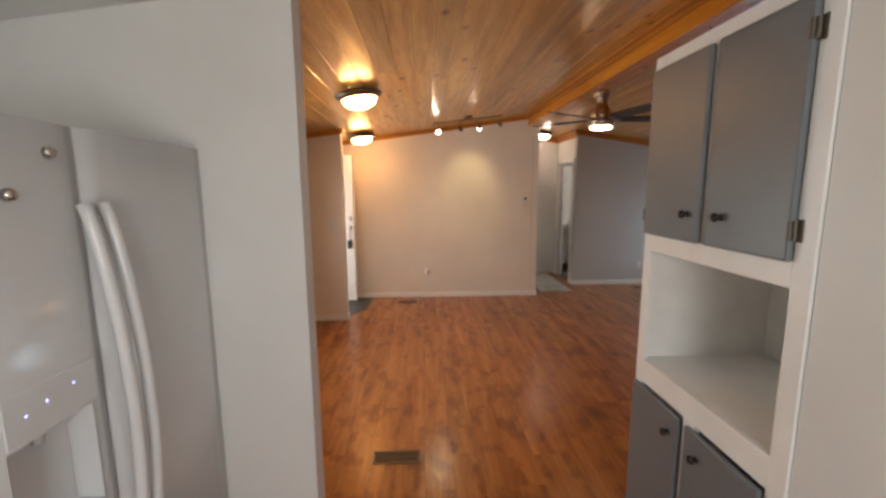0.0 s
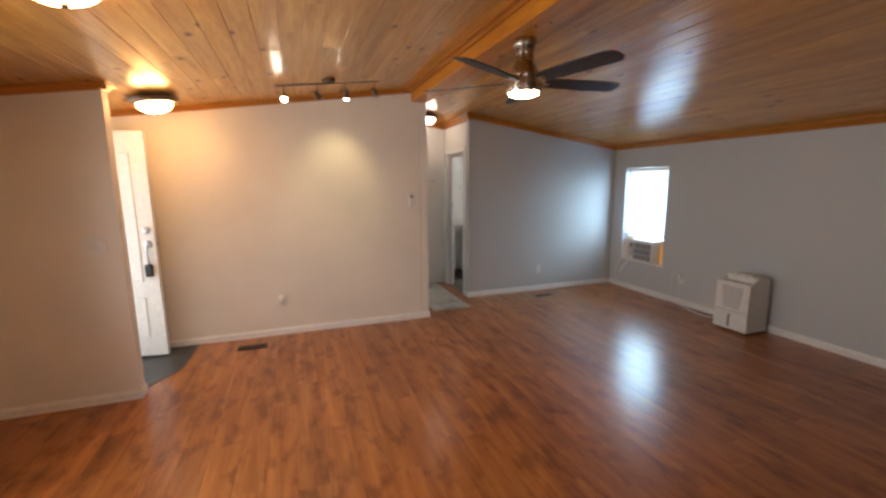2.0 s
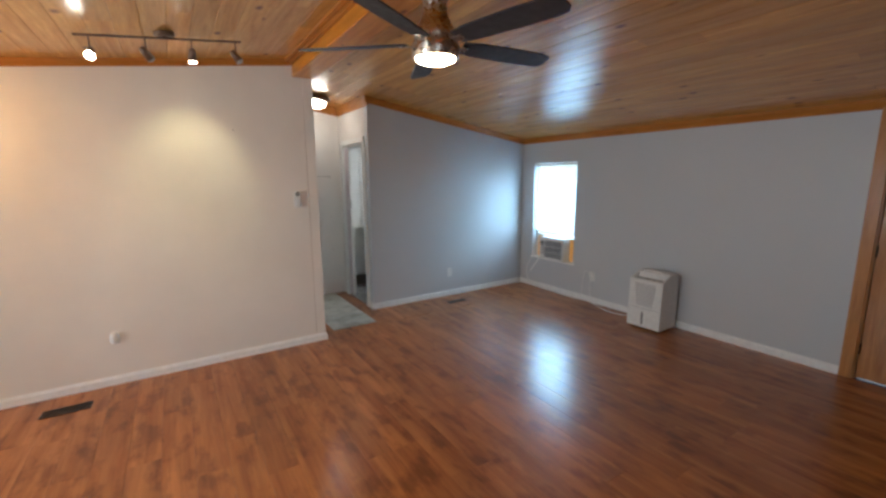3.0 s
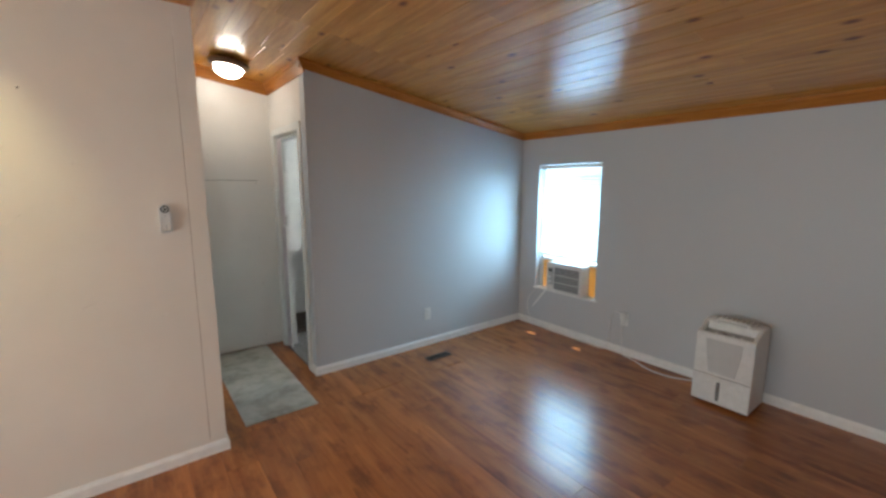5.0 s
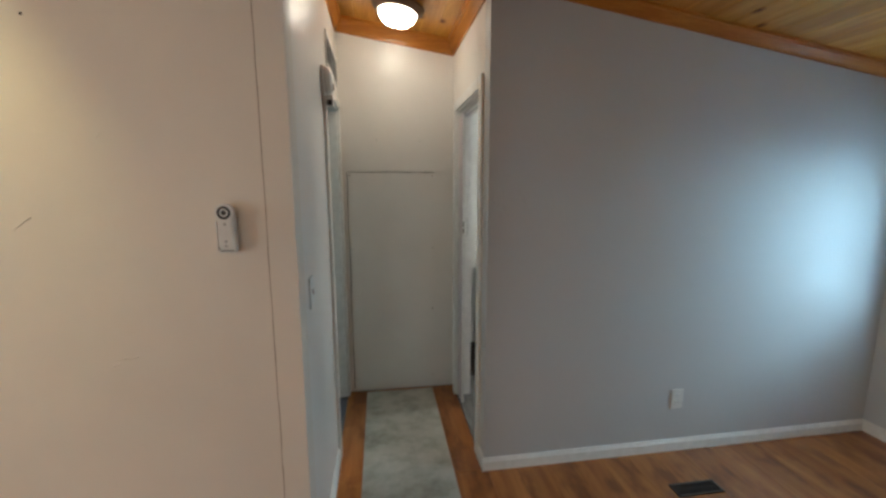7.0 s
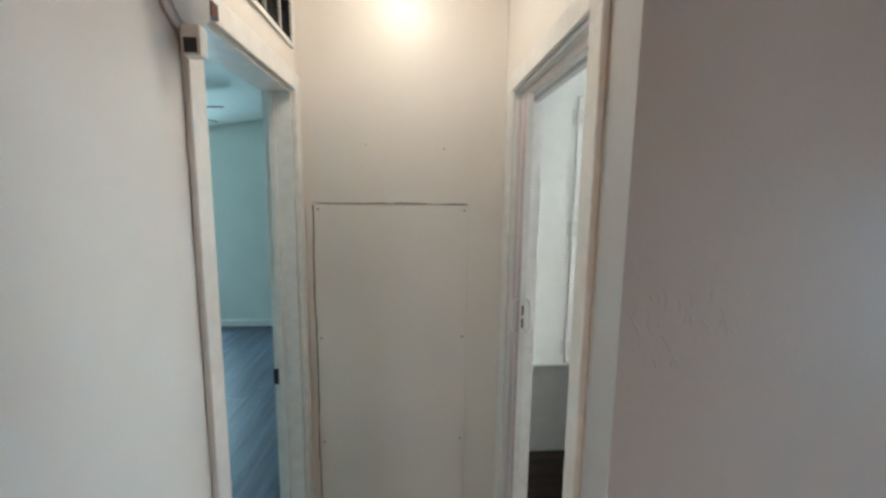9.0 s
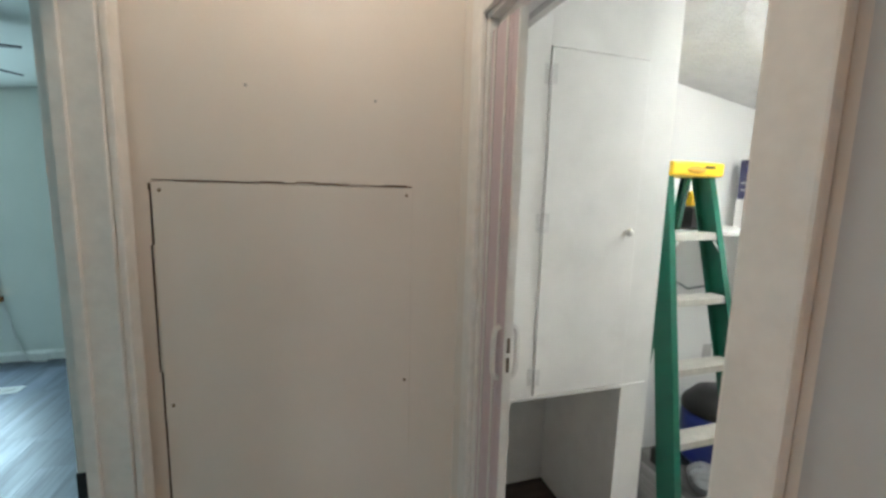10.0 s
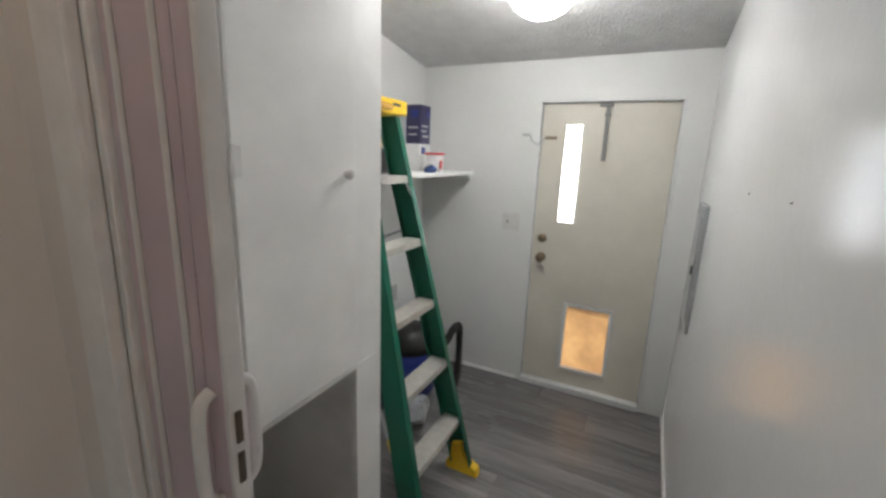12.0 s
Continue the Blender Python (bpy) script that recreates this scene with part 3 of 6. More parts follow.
def blind(parent, axis, plane, u0, u1, z0, z1, pitch, depth, tilt):
    """Level slats between a head rail and a bottom rail, hung in the plane across the axis."""
    def b(u_0, u_1, d0, d1, za, zb, bev=0.0):
        return block(plane + d0, plane + d1, u_0, u_1, za, zb, bev) if axis == "x" else block(u_0, u_1, plane + d0, plane + d1, za, zb, bev)
    part("head_rail", b(u0, u1, -0.018, 0.018, z1 - 0.03, z1, 0.003), PLASTIC, parent)
    part("bottom_rail", b(u0, u1, -0.014, 0.014, z0, z0 + 0.016, 0.003), PLASTIC, parent)
    bm = bmesh.new()
    s, c = math.sin(radians(tilt)), math.cos(radians(tilt))
    prof = [(-depth / 2, 0.0), (0.0, depth * 0.06), (depth / 2, 0.0), (depth / 2, -0.0012), (0.0, depth * 0.06 - 0.0012), (-depth / 2, -0.0012)]
    ends = []
    for u in (u0 + 0.004, u1 - 0.004):
        row = []
        for d, h in prof:
            dd, hh = d * c - h * s, d * s + h * c
            row.append(bm.verts.new((dd, u, hh) if axis == "x" else (u, dd, hh)))
        ends.append(row)
    bm.faces.new(ends[0]), bm.faces.new(ends[1][::-1])
    for i in range(6):
        bm.faces.new((ends[0][i], ends[1][i], ends[1][(i + 1) % 6], ends[0][(i + 1) % 6]))
    bmesh.ops.recalc_face_normals(bm, faces=bm.faces[:])
    me = bpy.data.meshes.new("slat")
    bm.to_mesh(me)
    bm.free()
    me.materials.append(SLAT)
    z = z0 + 0.03
    while z < z1 - 0.04:
        ob = new("slat", me)
        ob.parent = parent
        ob.location = (Vector((plane, 0, z)) if axis == "x" else Vector((0, plane, z))) - BASE[parent]
        z += pitch
    for u in (u0 + 0.12, u1 - 0.12):
        part("cord", b(u - 0.0012, u + 0.0012, -0.0135, -0.0115, z0 + 0.01, z1 - 0.02), PLASTIC, parent)


# living room window
win = thing("window_1", (XR + 0.06, 5.99, 0.445), "bright white vinyl window with plywood side fillers", "window", kind="structure")
fx0, fx1 = XR + 0.07, XR + 0.11
for y0, y1, z0, z1 in ((5.622, 5.662, 0.447, 1.778), (6.324, 6.364, 0.447, 1.778), (5.663, 6.323, 1.74, 1.778), (5.663, 6.323, 1.10, 1.14), (5.663, 6.323, 0.752, 0.782)):
    part("window_frame", block(fx0, fx1, y0, y1, z0, z1, 0.004), PLASTIC, win)
for z0, z1 in ((0.783, 1.099), (1.141, 1.739)):
    p = part("pane", block(fx0 + 0.016, fx0 + 0.022, 5.664, 6.322, z0, z1), GLASS, win)
    p.visible_shadow = False
part("window_sill", block(XR - 0.022, fx0 - 0.001, 5.60, 6.385, 0.430, 0.446, 0.003), TRIMW, win)
part("filler_panel", block(fx0 + 0.008, fx0 + 0.016, 5.664, 5.744, 0.449, 0.751), PLY, win, "orange plywood filler panel")
part("filler_panel", block(fx0 + 0.008, fx0 + 0.016, 6.159, 6.322, 0.449, 0.751), PLY, win, "orange plywood filler panel")
wb = thing("window_blind", (XR + 0.03, 5.99, 1.77), "white horizontal blind lowered over the window", "blind")
blind(wb, "x", XR + 0.030, 5.632, 6.354, 0.820, 1.768, 0.0245, 0.026, 32)

ac = thing("window_air_conditioner", (XR, 5.95, 0.447), "white window air conditioner with dark grille on sill", "air conditioner")
AY0, AY1 = 5.738, 6.165
GRILLE = plain("grey_grille_back", (0.17, 0.175, 0.18), 0.5)
part("case", block(XR - 0.03, XR + 0.40, AY0 + 0.008, AY1 - 0.008, 0.450, 0.757, 0.008), PLASTIC, ac)
part("front_bezel", block(XR - 0.065, XR - 0.0295, AY0, AY1, 0.447, 0.762, 0.012), PLASTIC, ac)
part("grille_recess", block(XR - 0.0675, XR - 0.0645, AY0 + 0.03, AY1 - 0.105, 0.482, 0.715), GRILLE, ac)
for i in range(17):
    z = 0.487 + i * 0.0132
    part("grille_slat", block(XR - 0.0735, XR - 0.0677, AY0 + 0.033, AY1 - 0.108, z, z + (0.008 if i in (5, 11) else 0.005), 0.0012), PLASTIC if i in (5, 11) else GREYPL, ac)
for k in (0, 2, 4):
    y = AY0 + 0.03 + k * (AY1 - AY0 - 0.135) / 4
    part("grille_bar", block(XR - 0.0755, XR - 0.0737, y - 0.0015, y + 0.0015, 0.481, 0.716), GREYPL, ac)
part("control_panel", block(XR - 0.0685, XR - 0.0645, AY1 - 0.088, AY1 - 0.018, 0.52, 0.71, 0.001), GREYPL, ac)
part("display", block(XR - 0.0705, XR - 0.0687, AY1 - 0.075, AY1 - 0.03, 0.665, 0.695), BLACK, ac)
for z in (0.56, 0.61):
    part("dial", cyl(bmesh.new(), (XR - 0.0687, AY1 - 0.053, z), (XR - 0.082, AY1 - 0.053, z), 0.015, 0.013), PLASTIC, ac)

# left window
lw = thing("window_2", (XL, 3.45, 0.6), "oak framed window with deep wooden sill", "window", kind="structure")
for n, y0, y1, z0, z1 in (("casing", 2.85, 2.925, 0.615, 1.905), ("casing", 3.98, 4.055, 0.615, 1.905), ("casing", 2.926, 3.979, 1.835, 1.905)):
    part(n, block(XL + 0.001, XL + 0.022, y0, y1, z0, z1, 0.005), CASEW, lw)
part("window_sill", block(XL - 0.02, XL + 0.085, 2.80, 4.115, 0.575, 0.612, 0.010), CASEW, lw)
part("apron", block(XL + 0.001, XL + 0.02, 2.88, 4.03, 0.515, 0.573, 0.005), CASEW, lw)
for y0, y1, z0, z1 in ((2.932, 2.97, 0.642, 1.828), (3.935, 3.973, 0.642, 1.828), (2.971, 3.934, 1.79, 1.828), (2.971, 3.934, 0.642, 0.68), (2.971, 3.934, 1.22, 1.255)):
    part("window_frame", block(XL - 0.10, XL - 0.065, y0, y1, z0, z1, 0.004), PLASTIC, lw)
for z0, z1 in ((0.681, 1.219), (1.256, 1.789)):
    p = part("pane", block(XL - 0.086, XL - 0.081, 2.972, 3.933, z0, z1), GLASS, lw)
    p.visible_shadow = False
lb = thing("window_blind", (XL - 0.03, 3.45, 1.82), "white wide-slat blind in an oak framed window", "blind")
blind(lb, "x", XL - 0.032, 2.945, 3.962, 0.66, 1.822, 0.042, 0.048, -12)

# bedroom window
BWX = 0.094
bw = thing("window_3", (-1.06 + BWX, YFAR, 0.6), "orange wood framed bedroom window", "window", kind="structure")
for x0, x1, z0, z1 in ((-1.47, -1.402, 0.60, 1.80), (-0.733, -0.665, 0.60, 1.80), (-1.4015, -0.7335, 1.732, 1.80)):
    part("casing", block(x0 + BWX, x1 + BWX, YFAR - 0.022, YFAR - 0.001, z0, z1, 0.004), CASEW, bw)
part("window_sill", block(-1.50 + BWX, -0.64 + BWX, YFAR - 0.07, YFAR + 0.03, 0.555, 0.598, 0.006), CASEW, bw)
for x0, x1, z0, z1 in ((-1.398, -1.36, 0.622, 1.728), (-0.775, -0.737, 0.622, 1.728), (-1.085, -1.06, 0.662, 1.69), (-1.359, -0.776, 0.622, 0.66), (-1.359, -0.776, 1.692, 1.728)):
    part("window_frame", block(x0 + BWX, x1 + BWX, YFAR + 0.05, YFAR + 0.085, z0, z1, 0.003), PLASTIC, bw)
p = part("pane", block(-1.358 + BWX, -0.777 + BWX, YFAR + 0.066, YFAR + 0.071, 0.661, 1.691), GLASS, bw)
p.visible_shadow = False
bs = thing("woven_blind", (-1.06 + BWX, YFAR + 0.01, 1.8), "brown woven shade rolled half down", "blind")
for i in range(8):
    part("fold", block(-1.392 + BWX, -0.742 + BWX, YFAR + 0.005 + 0.004 * (i % 2), YFAR + 0.022 + 0.004 * (i % 2), 1.725 - (i + 1) * 0.038, 1.725 - i * 0.038 - 0.001, 0.004), SHADE, bs)
rod = thing("curtain_bracket", (-0.54, YFAR, 1.85), "small dark metal curtain rod bracket on wall", "bracket")
part("plate", block(-0.555, -0.525, YFAR - 0.006, YFAR - 0.0005, 1.82, 1.87, 0.002), KNOBM, rod)
part("arm", cyl(bmesh.new(), (-0.54, YFAR - 0.006, 1.855), (-0.54, YFAR - 0.07, 1.855), 0.008, seg=10), KNOBM, rod)

# assumed kitchen window out of view behind the walker, added to let in daylight
kw = thing("unseen_window_4", (-0.2, Y0, 1.0), "white framed window added out of view behind the walker", "window", kind="structure")
for x0, x1, z0, z1 in ((-0.848, -0.80, 1.002, 1.898), (0.40, 0.448, 1.002, 1.898), (-0.799, 0.399, 1.85, 1.898), (-0.799, 0.399, 1.002, 1.05)):
    part("window_frame", block(x0, x1, Y0 - 0.09, Y0 - 0.05, z0, z1, 0.004), PLASTIC, kw)
p = part("pane", block(-0.798, 0.398, Y0 - 0.073, Y0 - 0.068, 1.051, 1.849), GLASS, kw)
p.visible_shadow = False

# ---- kitchen ----
FX = -0.846
fridge = thing("refrigerator", (-1.34, 1.19, 0), "glossy white side-by-side refrigerator with curved handles", "refrigerator")
part("body", block(-1.76, FX - 0.085, 0.735, 1.64, 0.02, 1.735, 0.006), FRIDGEW, fridge)


def fridge_door(y0, y1, niche):
    """A door with a softly bowed front; niche (y0, y1, z0, z1) is cut for the dispenser."""
    bm = bmesh.new()
    n = 10
    ys = sorted({y0 + (y1 - y0) * i / n for i in range(n + 1)} | ({niche[0], niche[1]} if niche else set()))
    zs = [0.05] + ([niche[2], niche[3]] if niche else []) + [1.748]

    def front(y):
        k = (y - y0) / (y1 - y0) * 2 - 1
        return FX - 0.022 * k ** 4 * 0.9
    grid = [[bm.verts.new((front(y), y, z)) for z in zs] for y in ys]
    for i in range(len(ys) - 1):
        for j in range(len(zs) - 1):
            if niche and j == 1 and niche[0] - 1e-6 <= ys[i] and ys[i + 1] <= niche[1] + 1e-6:
                continue
            bm.faces.new((grid[i][j], grid[i + 1][j], grid[i + 1][j + 1], grid[i][j + 1])).smooth = True
    rim = [grid[i][0] for i in range(len(ys))] + [grid[-1][j] for j in range(1, len(zs))] + [grid[i][-1] for i in range(len(ys) - 2, -1, -1)] + [grid[0][j] for j in range(len(zs) - 2, 0, -1)]
    back_rim = [bm.verts.new((FX - 0.08, v.co.y, v.co.z)) for v in rim]
    for i in range(len(rim)):
        j = (i + 1) % len(rim)
        bm.faces.new((rim[i], rim[j], back_rim[j], back_rim[i]))
    bm.faces.new(back_rim)
    bmesh.ops.recalc_face_normals(bm, faces=bm.faces[:])
    return bm


right = part("door", fridge_door(1.084, 1.645, None), FRIDGEW, fridge)
left = part("door", fridge_door(0.735, 1.076, (0.80, 1.022, 0.80, 1.075)), FRIDGEW, fridge, "freezer door with water dispenser")
for y, d in ((1.048, left), (1.112, right)):
    pts = []
    for i in range(25):
        k = i / 24
        z = 0.42 + k * 1.145
        s = math.sin(math.pi * k)
        pts.append((FX + 0.012 + 0.050 * s ** 0.7, y + 0.016 * s, z))
    bm = tube(bmesh.new(), pts, 0.0155, 12)
    part("handle", bm, FRIDGEW, d, "curved white handle")
bm = bmesh.new()
bx(bm, FX - 0.078, FX - 0.075, 0.80, 1.022, 0.80, 1.075)
bx(bm, FX - 0.074, FX - 0.006, 0.80, 0.803, 0.80, 1.075)
bx(bm, FX - 0.074, FX - 0.006, 1.019, 1.022, 0.80, 1.075)
bx(bm, FX - 0.074, FX - 0.006, 0.804, 1.018, 1.072, 1.075)
bx(bm, FX - 0.074, FX - 0.004, 0.804, 1.018, 0.80, 0.812)
part("dispenser_recess", bm, FRIDGEW, left)
part("dispenser_nozzle", cyl(bmesh.new(), (FX - 0.045, 0.91, 1.071), (FX - 0.045, 0.91, 1.035), 0.018, 0.012), GREYPL, left)
part("drip_tray", block(FX - 0.06, FX - 0.01, 0.85, 0.97, 0.8125, 0.818, 0.002), GREYPL, left)
part("control_strip", block(FX - 0.002, FX + 0.0025, 0.80, 1.03, 1.082, 1.188, 0.002), FRIDGEW, left)
for i, y in enumerate((0.845, 0.895, 0.965)):
    part("indicator", cyl(bmesh.new(), (FX + 0.0026, y, 1.135 + 0.008 * i), (FX + 0.0036, y, 1.135 + 0.008 * i), 0.0028, seg=10), LED, left, "blue indicator light")
for y, z in ((0.983, 1.68), (0.880, 1.589)):
    mg = thing("refrigerator_magnet", (FX, y, z), "small chrome round magnet on refrigerator door", "magnet", "magnets on the refrigerator")
    part("body", lathe(bmesh.new(), [(0, 0.0165), (0.009, 0.015), (0.0135, 0.008), (0.014, 0.0), (0, 0.0)], pose(FX + 0.001, y, z, 0, 90, 0), 20), NICKEL, mg)
part("hinge_cover", block(FX - 0.10, FX - 0.02, 1.56, 1.625, 1.7485, 1.765, 0.005), FRIDGEW, fridge)
part("hinge_cover", block(FX - 0.10, FX - 0.02, 0.74, 0.80, 1.7485, 1.765, 0.005), FRIDGEW, fridge)
part("kick_grille", block(FX - 0.075, FX - 0.07, 0.75, 1.61, 0.0, 0.048), GREYPL, fridge)

# pantry cabinet, open above
PX, PY0, PY1, PD = 0.895, 0.919, 1.662, 0.56
pantry = thing("pantry_cabinet", (PX + PD / 2, 1.29, 0), "tall white pantry cabinet with slate grey doors", "cabinet")
part("side_panel", block(PX + 0.020, PX + PD, PY1 - 0.018, PY1, 0, 2.075, 0.001), CABW, pantry)
part("side_panel", block(PX + 0.020, PX + PD, PY0, PY0 + 0.018, 0, 2.075, 0.001), CABW, pantry)
part("back_panel", block(PX + PD - 0.012, PX + PD - 0.0005, PY0 + 0.019, PY1 - 0.019, 0, 2.07), CABW, pantry)
for z in (0.10, 0.865, 1.345, 1.70):
    part("shelf", block(PX + 0.021, PX + PD - 0.013, PY0 + 0.0185, PY1 - 0.0185, z, z + 0.018, 0.001), CABW, pantry)
part("top_panel", block(PX + 0.004, PX + PD + 0.01, PY0 - 0.0, PY1 + 0.006, 2.0755, 2.09, 0.003), CABW, pantry)
for n, y0, y1, z0, z1 in (("face_stile", PY0, 0.976, 0, 2.075), ("face_stile", 1.612, PY1, 0, 2.075), ("face_rail", 0.9765, 1.6115, 2.03, 2.075), ("face_rail", 0.9765, 1.6115, 1.344, 1.415), ("face_rail", 0.9765, 1.6115, 0.79, 0.884), ("face_rail", 0.9765, 1.6115, 0.0, 0.10),
                          ("face_mullion", 1.27, 1.332, 1.4155, 2.0295), ("face_mullion", 1.27, 1.332, 0.1005, 0.7895)):
    part(n, block(PX, PX + 0.0195, y0, y1, z0, z1, 0.002), CABW, pantry)


def pantry_door(y0, y1, z0, z1, knob_y, knob_z, hinge_y, hinge_zs):
    d = part("door", block(PX - 0.0195, PX - 0.001, y0, y1, z0, z1, 0.007), CABG, pantry, "slate grey slab door")
    kn = lathe(bmesh.new(), [(0.0, 0.028), (0.010, 0.026), (0.0145, 0.019), (0.012, 0.013), (0.006, 0.009), (0.006, 0.004), (0.011, 0.0), (0, 0)], pose(PX - 0.0197, knob_y, knob_z, 0, -90, 0), 20)
    part("knob", kn, KNOBM, d, "dark bronze knob")
    s = 1 if hinge_y > (y0 + y1) / 2 else -1
    for z in hinge_zs:
        hb = bmesh.new()
        bx(hb, PX - 0.0035, PX - 0.0005, hinge_y + s * 0.003, hinge_y + s * 0.018, z - 0.028, z + 0.028, 0.001)
        cyl(hb, (PX - 0.010, hinge_y + s * 0.003, z - 0.024), (PX - 0.010, hinge_y + s * 0.003, z + 0.024), 0.006, seg=10)
        bx(hb, PX - 0.0225, PX - 0.0198, hinge_y - s * 0.006, hinge_y + s * 0.002, z - 0.024, z + 0.024, 0.001)
        part("hinge", hb, HINGE, d, "worn dull metal hinge")


pantry_door(1.318, 1.645, 1.412, 2.036, 1.375, 1.506, 1.645, (1.49, 1.95))
pantry_door(0.974, 1.285, 1.412, 2.036, 1.215, 1.506, 0.974, (1.49, 1.955))
pantry_door(1.335, 1.648, 0.095, 0.782, 1.385, 0.70, 1.648, (0.70, 0.2))
pantry_door(0.980, 1.296, 0.095, 0.782, 1.225, 0.70, 0.980, (0.70, 0.2))

# ---- living room ----


def bowl_light(x, y, z_top, label, bowl_mat, r=0.18, tilt=0.0, finial=True, group="bowl ceiling lights"):
    """A bronze pan against the ceiling and a frosted bowl under it."""
    b = thing("ceiling_light", (x, y, z_top), label, "ceiling light", group)
    m = pose(x, y, z_top, 0, tilt, 0)
    part("pan", lathe(bmesh.new(), [(0, 0.0), (r * 0.86, 0.0), (r * 0.98, -0.010), (r, -0.018), (r * 0.97, -0.027), (r * 0.86, -0.043), (r * 0.77, -0.050), (r * 0.725, -0.049), (r * 0.71, -0.03), (0, -0.03)], m), BRONZE, b, "dark bronze rim")
    prof = [(r * 0.72 * math.cos(a), -0.046 - 0.076 * math.sin(a)) for a in (math.pi / 2 * i / 10 for i in range(10))] + [(0, -0.122)]
    part("bowl", lathe(bmesh.new(), prof, m), bowl_mat, b, "lit frosted glass bowl")
    if finial:
        part("finial", lathe(bmesh.new(), [(0, -0.119), (0.010, -0.1215), (0.013, -0.128), (0.008, -0.135), (0, -0.138)], m, 14), BRONZE, b)
    return b


bowl_light(-0.50, 3.30, zc(-0.50) - 0.016, "bronze rimmed frosted bowl light glowing on pine ceiling", WARM, 0.178, -7.8)
bowl_light(-0.80, 5.46, zc(-0.80) - 0.016, "bronze rimmed bowl light glowing near the entry", WARM, 0.178, -7.8)
bowl_light(2.046, 7.16, zc(2.046) - 0.016, "bronze rimmed bowl light glowing in hallway", HALLG, 0.150, 8.5, group="hall light")

# track light along the slope of the ceiling
TX0, TX1, TYY = 0.115, 0.985, 5.30
track = thing("track_light", (0.55, TYY, 2.47), "bronze track light with four adjustable spot heads", "track light")


def bar_z(x):
    return 2.392 + (x - TX0) * 0.112


part("canopy", lathe(bmesh.new(), [(0, 0.0), (0.055, 0.0), (0.056, -0.020), (0.045, -0.026), (0, -0.026)], pose(0.55, TYY, zc(0.55) + 0.002, 0, -7.8, 0), 24), BRONZE, track)
part("stem", cyl(bmesh.new(), (0.55, TYY, zc(0.55) - 0.02), (0.55, TYY, bar_z(0.55)), 0.008, seg=12), BRONZE, track)
part("bar", cyl(bmesh.new(), (TX0, TYY, bar_z(TX0)), (TX1, TYY, bar_z(TX1)), 0.007, seg=12), BRONZE, track)
for x, aim, lit in ((0.183, (0.1, 4.55, 1.6), True), (0.452, (1.3, 5.95, 1.4), False), (0.695, (0.66, 5.62, 1.75), True), (0.95, (1.6, 5.2, 1.5), False)):
    z = bar_z(x) - 0.105
    head = part("spot_head", cyl(bmesh.new(), (x, TYY, bar_z(x)), (x, TYY, z + 0.03), 0.004, seg=8), BRONZE, track)
    m = look((x, TYY, z + 0.01), aim)
    part("cup", lathe(bmesh.new(), [(0, 0.045), (0.014, 0.042), (0.020, 0.025), (0.026, -0.030), (0.024, -0.030), (0.018, 0.0), (0, 0.01)], m, 20), BRONZE, head)
    part("bulb", lathe(bmesh.new(), [(0.022, -0.022), (0.0235, -0.034), (0.017, -0.044), (0, -0.048)], m, 16), BULB if lit else GREYPL, head)

# ceiling fan under the beam
fx, fy = 1.622, 3.85
fan = thing("ceiling_fan", (fx, fy, 2.46), "brushed nickel ceiling fan with five dark blades", "ceiling fan")
at = pose(fx, fy, 2.461 * (1 - 1.085)) @ Matrix.Diagonal((1, 1, 1.085, 1))
part("canopy", lathe(bmesh.new(), [(0, 2.461), (0.068, 2.461), (0.072, 2.445), (0.072, 2.425), (0.066, 2.418), (0, 2.418)], at), NICKEL, fan)
part("housing", lathe(bmesh.new(), [(0, 2.4175), (0.060, 2.4175), (0.054, 2.39), (0.056, 2.355), (0.072, 2.32), (0.094, 2.285), (0.101, 2.262), (0.103, 2.235), (0, 2.235)], at), NICKEL, fan)
part("light_ring", lathe(bmesh.new(), [(0, 2.2345), (0.105, 2.2345), (0.113, 2.225), (0.113, 2.175), (0.108, 2.168), (0.098, 2.168), (0.096, 2.18), (0, 2.18)], at), NICKEL, fan)
part("lens", lathe(bmesh.new(), [(0.095, 2.176), (0.093, 2.163), (0.07, 2.153), (0.03, 2.148), (0, 2.147)], at), FANG, fan, "lit round lens")
for i in range(5):
    a = radians(-77 + 72 * i)
    m = pose(fx, fy, 2.212) @ Matrix.Rotation(a, 4, "Z") @ Matrix.Rotation(radians(-13), 4, "X")
    bm = bmesh.new()
    outline = [(0.14, -0.048), (0.22, -0.062), (0.45, -0.068), (0.62, -0.064), (0.668, -0.050), (0.68, -0.02), (0.68, 0.03), (0.665, 0.052), (0.62, 0.060), (0.45, 0.062), (0.22, 0.055), (0.14, 0.044)]
    prism(bm, outline, -0.004, 0.004)
    bm.transform(m)
    b = part("blade", bm, BLADE, fan, "dark grey blade")
    ab = block(0.085, 0.175, -0.018, 0.018, -0.010, -0.0045, 0.002)
    ab.transform(m)
    part("blade_arm", ab, NICKEL, b)

# entry: open front door, dark inset floor, switch
hinge, free = Vector((-1.80, 5.905, 0)), Vector((-0.975, 5.765, 0))
d = (free - hinge)
DW = d.length
dm = Matrix.Translation(hinge) @ Matrix.Rotation(math.atan2(d.y, d.x), 4, "Z")
fdoor = thing("door_2", hinge, "open white steel entry door with keypad lock", "door", kind="structure")


def on_door(bm):
    bm.transform(dm)
    return bm


